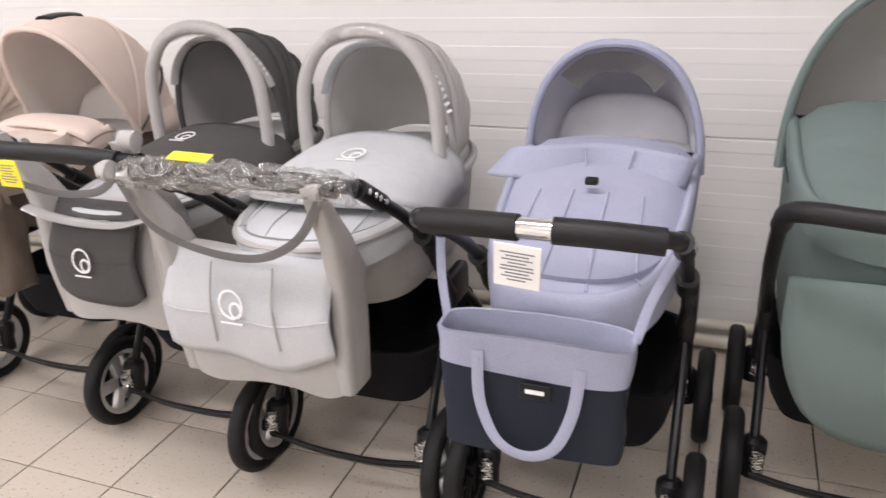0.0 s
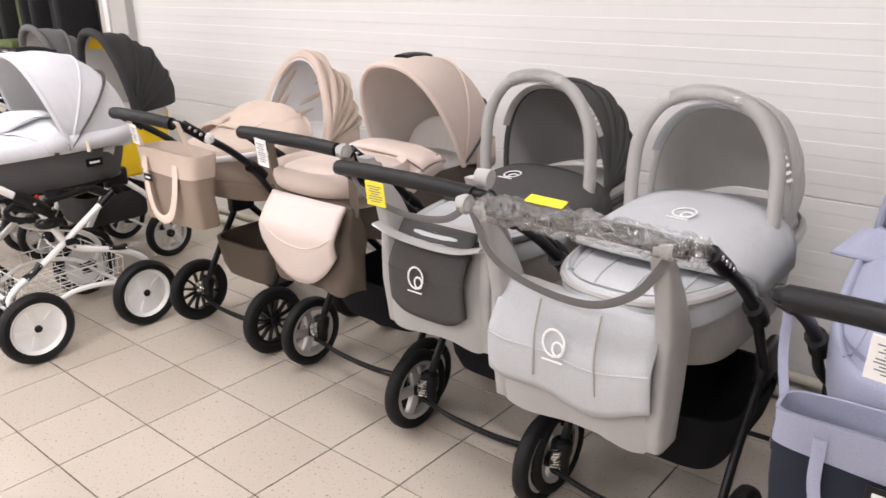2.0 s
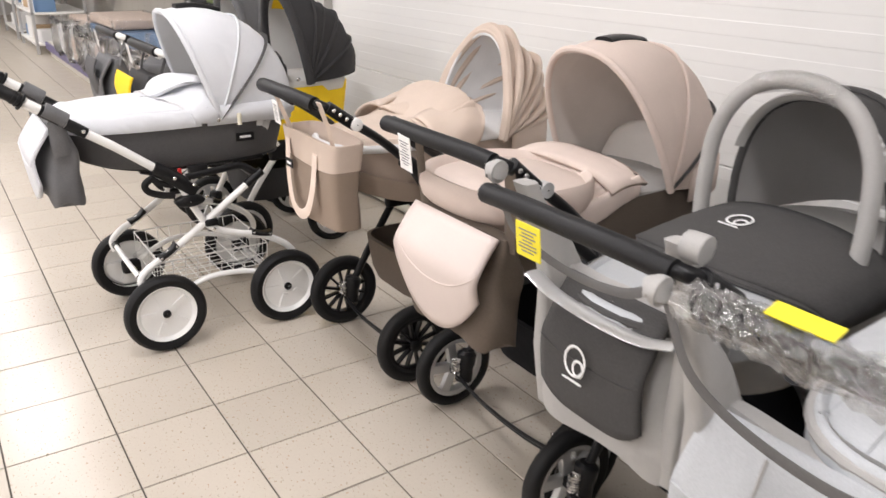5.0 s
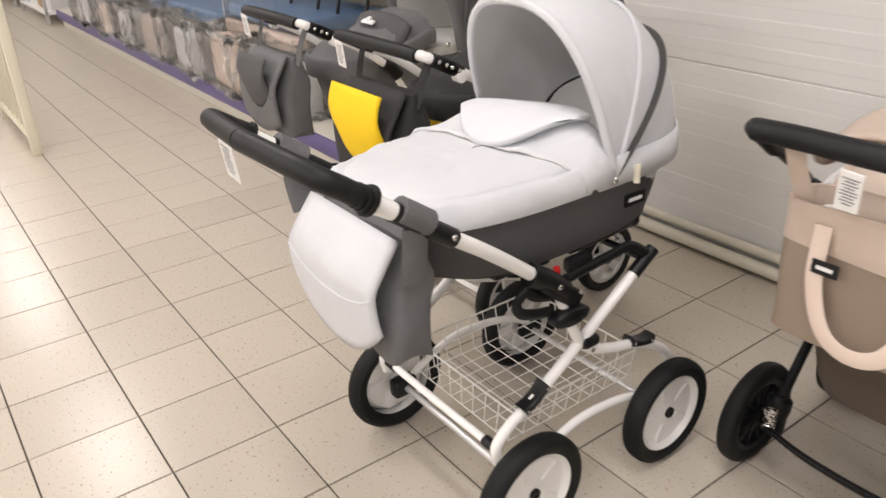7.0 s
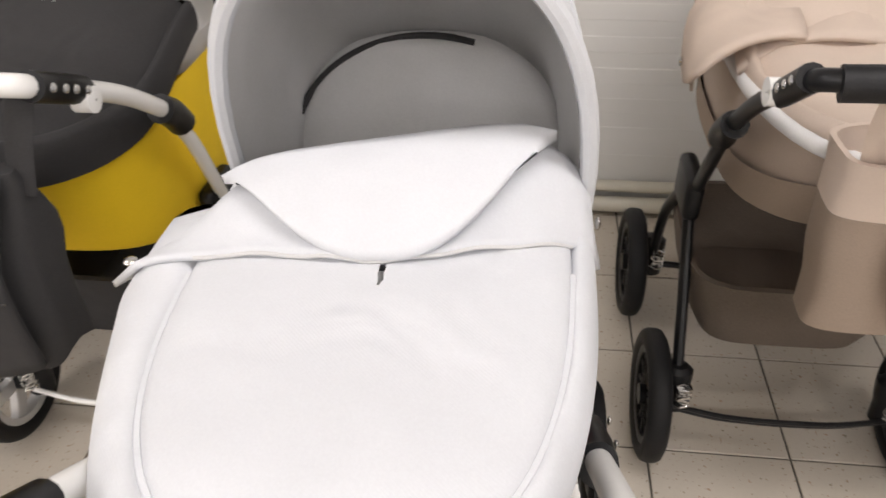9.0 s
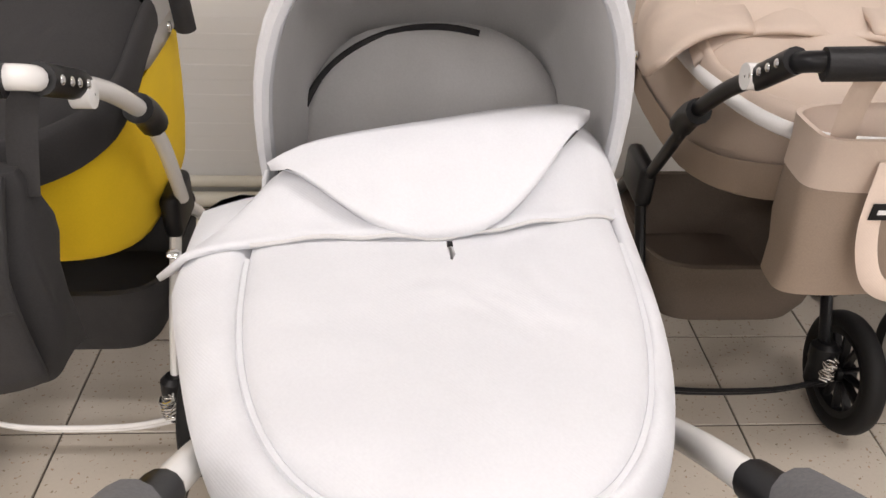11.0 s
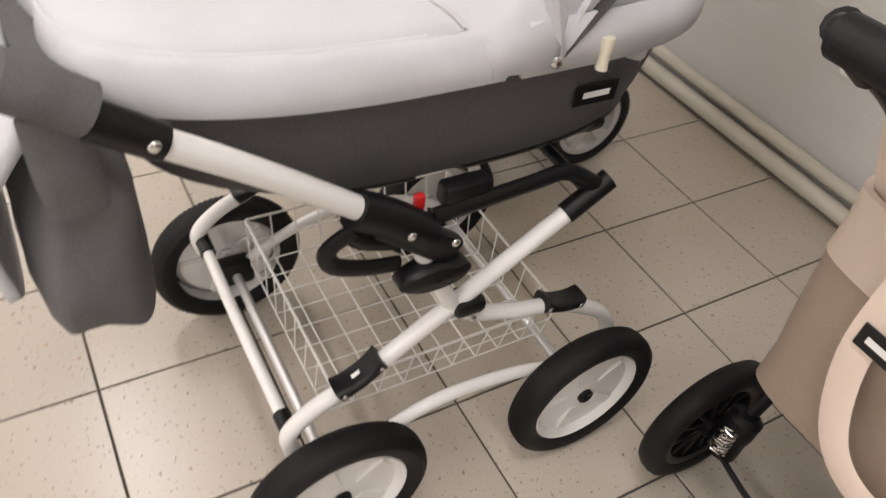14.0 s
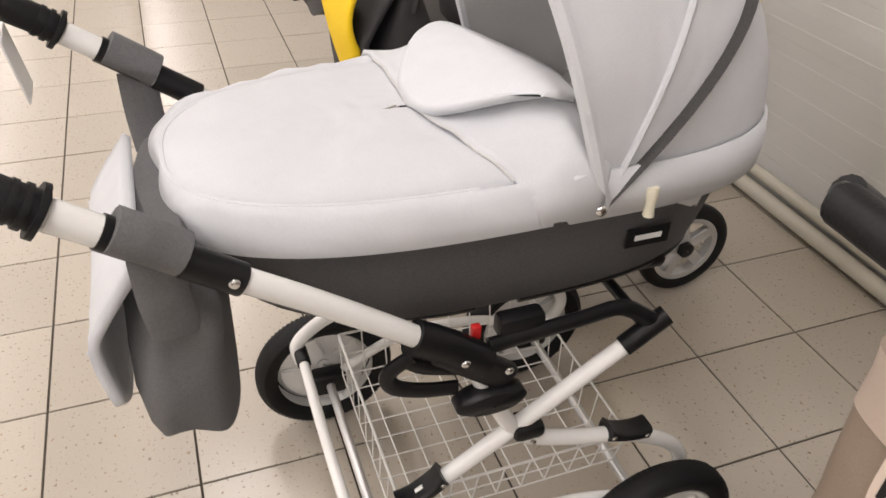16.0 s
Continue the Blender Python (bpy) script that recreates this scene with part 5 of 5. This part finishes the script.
def teddy_pram(x, y, yellow):
    lab = "dark grey and yellow pram with white tubular frame" if yellow else "two-tone grey pram with white tubular frame"
    s = thing("stroller", x, y, 0, label=lab, category="stroller", group="row of strollers")
    modern_chassis(s, "silver", 0.27, 0.0, 0.5, 0.15, 0.145, 0.52, colour=M_WHITEMET, spring=True, brown_basket=M_CHAR2)
    body = M_YEL if yellow else M_MGREY
    hoodm = M_CHAR2 if yellow else M_MGREY
    cot(s, body, 0.21, -0.15, 0.72, 0.5, 0.84, 0.16)
    cov = cover(s, M_CHAR2 if yellow else M_MGREY, 0.225, -0.17, 0.72, 0.3, 0.85, 0.08, 0.0, puff=0.045)
    rows = []
    w2, ys, yl = (0.17, 0.28, 0.16) if yellow else (0.2, 0.2, 0.12)
    for i in range(9):
        f = i / 8
        rows.append([((-1 + 2 * j / 14) * w2, ys - yl * f * (1 - 0.55 * abs(-1 + 2 * j / 14) ** 2.2), 1.005 - 0.075 * f - 0.03 * abs(-1 + 2 * j / 14) ** 3) for j in range(15)])
    top = solid(part("turned_flap", loft(rows, closed=False), M_YEL if yellow else M_DGREY, cov), 0.014, 1.0)
    b = part("logo_embroidery", box(-0.045, 0.045, -0.001, 0.001, -0.012, 0.012, 0.004, 2), M_STITCH, top)
    b.matrix_local = pose(0.0, ys - 0.09, 0.985, -62)
    b = part("logo_embroidery", box(-0.014, 0.014, -0.001, 0.001, -0.012, 0.012, 0.006, 2), M_STITCH, top)
    b.matrix_local = pose(-0.01, ys - 0.078, 0.994, -62)
    sh, pt = hood(s, hoodm, M_GLIN, 0.235, 0.42, 0.86, 0.44, 0.36, 82, 176, 2.3, puff=0.03, rim=hoodm)
    part("hood_arch", tube([pt(80, math.pi * j / 24, 0.012) for j in range(25)], 0.022, 12, 1), hoodm, sh)
    if yellow:
        part("hood_panel", loft([[pt(84 + 6 * i, math.pi * (0.3 + 0.4 * j / 12), -0.02 - 0.004 * i) for j in range(13)] for i in range(4)], closed=False), M_YEL, sh, "yellow panel under the hood rim")
    for q in range(3):
        part("hood_fold", tube([pt(104 + 22 * q, math.pi * j / 24, 0.004) for j in range(25)], 0.01, 6, 1), hoodm, sh)
    mattress(s, M_GLIN, 0.2, 0.2, 0.7, 0.87)
    for sx in (-1, 1):
        screw(cov, sx * 0.23, 0.36, 0.885, 0.011)
    handlebar(s, 0.255, -0.33, 1.06, 0.05, 0.84, M_WHITEMET, r=0.016, grip=0.022, bow=0.02)
    for sx in (-1, 1):
        part("knob", disc_axis_x([(-0.014, 0.002), (-0.014, 0.02), (0.014, 0.02), (0.016, 0.002)], sx * 0.262, -0.2, 0.985, 20), M_WHITEPL, s, "round white joint cap")
    price_tag(s, -0.18, -0.36, 1.01, 0.05, 0.09)
    if yellow:
        bag = flap_bag(s, 0.36, -0.33, 0.62, 0.94, M_CHAR2, M_CHAR2, 0.13, 1.0, 0.04, low=lambda u: 1 - 0.1 * abs(u) ** 3)
        rows = []
        for i in range(12):
            f = i / 11
            rows.append([((-1 + 2 * j / 14) * 0.145, -0.098 - 0.02 * math.sin(f * math.pi) - 0.005, 0.325 - 0.235 * f * (1 - 0.4 * abs(-1 + 2 * j / 14) ** 2.4)) for j in range(15)])
        solid(part("yellow_flap", loft(rows, closed=False), M_YEL, bag), 0.01, 1.0)
    else:
        bag = flap_bag(s, 0.34, -0.33, 0.62, 0.93, M_MGREY, M_MGREY, 0.13, 0.98, 0.02, low=lambda u: 1 - 0.16 * abs(u) ** 2)
        rows = []
        for i in range(10):
            f = i / 9
            rows.append([((-1 + 2 * j / 12) * 0.12, -0.1 - 0.02 * math.sin(f * math.pi), 0.31 - 0.2 * f * (1 - 0.4 * abs(-1 + 2 * j / 12) ** 2.4)) for j in range(13)])
        solid(part("pocket_flap", loft(rows, closed=False), M_DGREY, bag), 0.008, 1.0)
    for sx in (-1, 1):
        strap(bag, [(sx * 0.17, 0.0, 0.28), (sx * 0.18, 0.02, 0.36), (sx * 0.19, 0.05, 0.43)], 0.02, M_CHAR2 if yellow else M_MGREY)
    return s


teddy_pram(1.085, 1.26, True)
teddy_pram(0.31, 1.26, False)

# ---------------- shelf with wrapped mattresses, car seats ----------------
shelf = thing("low_shelf", -4.2, 2.1, 0, label="low cream shop shelf with a purple price rail", category="shelf")
part("deck", box(-3.2, 3.85, -0.5, 0.48, 0.16, 0.2, 0.004, 1), M_SHELF, shelf)
part("kick_plate", box(-3.2, 3.85, -0.47, -0.45, 0.0, 0.16), M_SHELF, shelf)
part("price_rail", box(-3.2, 3.85, -0.525, -0.5, 0.10, 0.2, 0.006, 2), M_PURPLE, shelf, "purple plastic price rail")
for k in range(6):
    part("foot", box(-3.1 + 1.24 * k - 0.02, -3.1 + 1.24 * k + 0.02, -0.44, 0.44, 0.0, 0.155), M_SHELF, shelf)
rng = random.Random(4)
for st in range(4):
    for lv in range(5 - st % 2):
        x = -1.75 - 1.3 * st
        m = thing("mattress", x + rng.uniform(-0.04, 0.04), 2.08 + rng.uniform(-0.03, 0.03), 0.2 + 0.115 * lv, rz=rng.uniform(-1.5, 1.5), label="cot mattress with blue and cream cover wrapped in clear film", category="mattress", group="stack of wrapped mattresses")
        part("foam", box(-0.6, 0.6, -0.3, 0.3, 0.003, 0.108, 0.03, 3), M_MAT if (lv + st) % 3 else M_CREAM, m)
        bm = box(-0.625, 0.625, -0.325, 0.325, 0.0, 0.113, 0.02, 2)
        bmesh.ops.subdivide_edges(bm, edges=bm.edges[:], cuts=3, use_grid_fill=True)
        for v in bm.verts:
            v.co += Vector((rng.uniform(-1, 1), rng.uniform(-1, 1), rng.uniform(-0.02, 0.02))) * 0.012
        part("film_wrap", bm, M_FILM2, m)
for k in range(7):
    x = -1.3 - 0.8 * k
    m = thing("wrapped_bundle", x, 1.66, 0.2, rz=rng.uniform(-8, 8), label="bedding bundle in crumpled clear plastic on the shelf", category="bundle", group="wrapped bundles")
    part("bundle", box(-0.3, 0.3, -0.06, 0.16, 0.0, 0.30 + rng.uniform(-0.05, 0.1), 0.05, 3), (M_FUR, M_CREAM, M_FUR, M_PINKL)[k % 4], m)
    bm = box(-0.36, 0.36, -0.12, 0.2, 0.0, 0.42, 0.04, 2)
    bmesh.ops.subdivide_edges(bm, edges=bm.edges[:], cuts=4, use_grid_fill=True)
    for v in bm.verts:
        if v.co.z > 0.01:
            v.co += Vector((rng.uniform(-1, 1), rng.uniform(-1, 1), rng.uniform(-1, 1))) * 0.03
    part("plastic_bag", bm, M_FILM2, m)

for k, (x, olive) in enumerate(((-2.0, False), (-1.35, True), (-0.75, False))):
    c = thing("car_seat", x, 2.3, 0.0, label=("black and olive child car seat on a stand" if olive else "black child car seat on a stand"), category="car seat", group="child car seats")
    seat = M_SEAT
    rings = []
    for zq, wx, ya, yb in ((0.92, 0.17, -0.2, 0.18), (0.95, 0.2, -0.24, 0.2), (1.02, 0.215, -0.25, 0.2), (1.08, 0.2, -0.24, 0.18), (1.09, 0.12, -0.18, 0.12)):
        rings.append([(a, b, zq) for a, b in outline(wx, ya, yb, 3.2, 32)])
    part("seat_base", loft(rings, cap0=True, cap1=True), M_BLACK, c)
    part("seat_cushion", box(-0.15, 0.15, -0.24, 0.1, 1.07, 1.14, 0.03, 3), M_OLIVE if olive else seat, c)
    part("seat_back", box(-0.21, 0.21, 0.02, 0.2, 1.08, 1.72, 0.06, 4), seat, c)
    part("back_cushion", box(-0.14, 0.14, -0.03, 0.06, 1.12, 1.66, 0.03, 3), M_OLIVE if olive else seat, c)
    for sx in (-1, 1):
        part("side_wing", box(sx * 0.17, sx * 0.24, -0.14, 0.16, 1.1, 1.6, 0.03, 3), seat, c)
        part("stand_leg", tube([(sx * 0.13, -0.2, 0.93), (sx * 0.13 + 0.03, -0.3, 0.55), (sx * 0.13 + 0.05, -0.36, 0.2)], 0.012, 8), M_DARKMET, c)
    label_plate(c, 0.05, -0.245, 1.04, 0.12, 0.06, bars=3, material=M_MGREY)

# ---------------- far aisle: wire racks and goods ----------------
for k, (x, y) in enumerate(((-8.4, 1.9), (-10.6, 1.9))):
    r = thing("wire_rack", x, y, 0, label="grey steel rack with white packaged goods", category="rack", group="steel racks")
    for sx in (-0.8, 0.8):
        for sy in (-0.4, 0.3):
            part("upright", box(sx - 0.02, sx + 0.02, sy - 0.02, sy + 0.02, 0, 2.0, 0.003, 1), M_SILVER, r)
    for zq in (0.12, 0.55, 1.0, 1.45):
        part("rack_shelf", box(-0.82, 0.82, -0.42, 0.32, zq, zq + 0.03, 0.004, 1), M_WIRE, r)
for k in range(14):
    x, lv = (-7.8, -8.25, -8.7, -9.05, -10.0, -10.5, -11.0)[k % 7], (0.151, 0.581)[k // 7]
    g = thing("packed_item", x, 1.7, lv, rz=rng.uniform(-10, 10), label="small packaged household item", category="package", group="packaged goods")
    part("carton", box(-0.15, 0.15, -0.14, 0.14, 0.0, rng.uniform(0.15, 0.32), 0.01, 2), (M_FUR, M_CARD, M_PAPER, M_MAT)[k % 4], g)

# crib frames opposite, at the aisle's edge
crib = thing("crib_frame", -2.7, 0.1, 0, rz=0, label="pale yellow wooden cot frame standing on end", category="cot")
for kx in range(8):
    part("slat", box(-0.55 + 0.15 * kx - 0.012, -0.55 + 0.15 * kx + 0.012, 0.2, 0.225, 0.1, 0.95, 0.004, 2), M_CREAMPL, crib)
for zq in (0.08, 0.92):
    part("rail", box(-0.6, 0.55, 0.19, 0.235, zq, zq + 0.05, 0.006, 2), M_CREAMPL, crib)
for sx in (-0.6, 0.52):
    part("post", box(sx, sx + 0.045, 0.18, 0.24, 0.0, 1.05, 0.006, 2), M_CREAMPL, crib)


# ---------------- brown stroller across the aisle ----------------


def brown_pram():
    s = thing("stroller", 3.93, -0.66, 0, rz=180, label="brown pram across the aisle with a dark zip", category="stroller", group="strollers across the aisle")
    modern_chassis(s, "black", 0.285, -0.08, 0.45, 0.15, 0.145, 0.5, brown_basket=M_BROWN)
    cot(s, M_BROWN, 0.22, -0.42, 0.5, 0.55, 0.86, 0.1)
    cov = cover(s, M_TAUPE, 0.228, -0.44, 0.5, 0.1, 0.87, 0.05, -0.1, puff=0.03)
    part("zipper", tube([(x, y, 0.855) for x, y in outline(0.236, -0.45, 0.5, 2.7, 48) if y < 0.1][1:-1], 0.007, 6, 1), M_BLACK, cov, "dark zip round the apron")
    sh, pt = hood(s, M_BROWN, M_TAUPEL, 0.235, 0.15, 0.87, 0.38, 0.36, 90, 182, 2.4)
    mattress(s, M_TAUPEL, 0.2, -0.02, 0.46, 0.87)
    return s


brown_pram()

# ---------------- floor tiles ----------------
T = 0.33


def tile_mesh(w, d):
    me = bpy.data.meshes.new("tile")
    g, b = 0.0026, 0.0012
    v = [(g, g, -0.006), (w - g, g, -0.006), (w - g, d - g, -0.006), (g, d - g, -0.006),
         (g, g, -b), (w - g, g, -b), (w - g, d - g, -b), (g, d - g, -b),
         (g + b, g + b, 0), (w - g - b, g + b, 0), (w - g - b, d - g - b, 0), (g + b, d - g - b, 0)]
    f = [(8, 9, 10, 11)] + [(4 + k, 4 + (k + 1) % 4, 8 + (k + 1) % 4, 8 + k) for k in range(4)] + [(k, (k + 1) % 4, 4 + (k + 1) % 4, 4 + k) for k in range(4)]
    me.from_pydata(v, [], f)
    me.materials.append(M_TILE)
    return me


full = tile_mesh(T, T)
rest_v, rest_f = [], []
tile_rng = random.Random(2)
for i in range(math.floor(X0 / T), math.ceil(X1 / T)):
    for j in range(-19, 8):
        xa, ya = i * T, j * T
        d = min(T, YW - ya)
        if d < 0.02:
            continue
        dz = tile_rng.uniform(-0.0004, 0.0004)
        if -2 <= i <= 18 and -2 <= j <= 6:
            ob = new("tile", full)
            ob.parent = floor
            ob.location = (xa, ya, dz)
        else:
            k = len(rest_v)
            for v in full.vertices:
                rest_v.append((xa + v.co.x, ya + v.co.y * d / T, v.co.z + dz))
            for p in full.polygons:
                rest_f.append([k + q for q in p.vertices])
me = bpy.data.meshes.new("far_tiles")
me.from_pydata(rest_v, [], rest_f)
me.materials.append(M_TILE)
far = new("far_tiles", me)
far.parent = floor
tagged(far, kind="stuff")
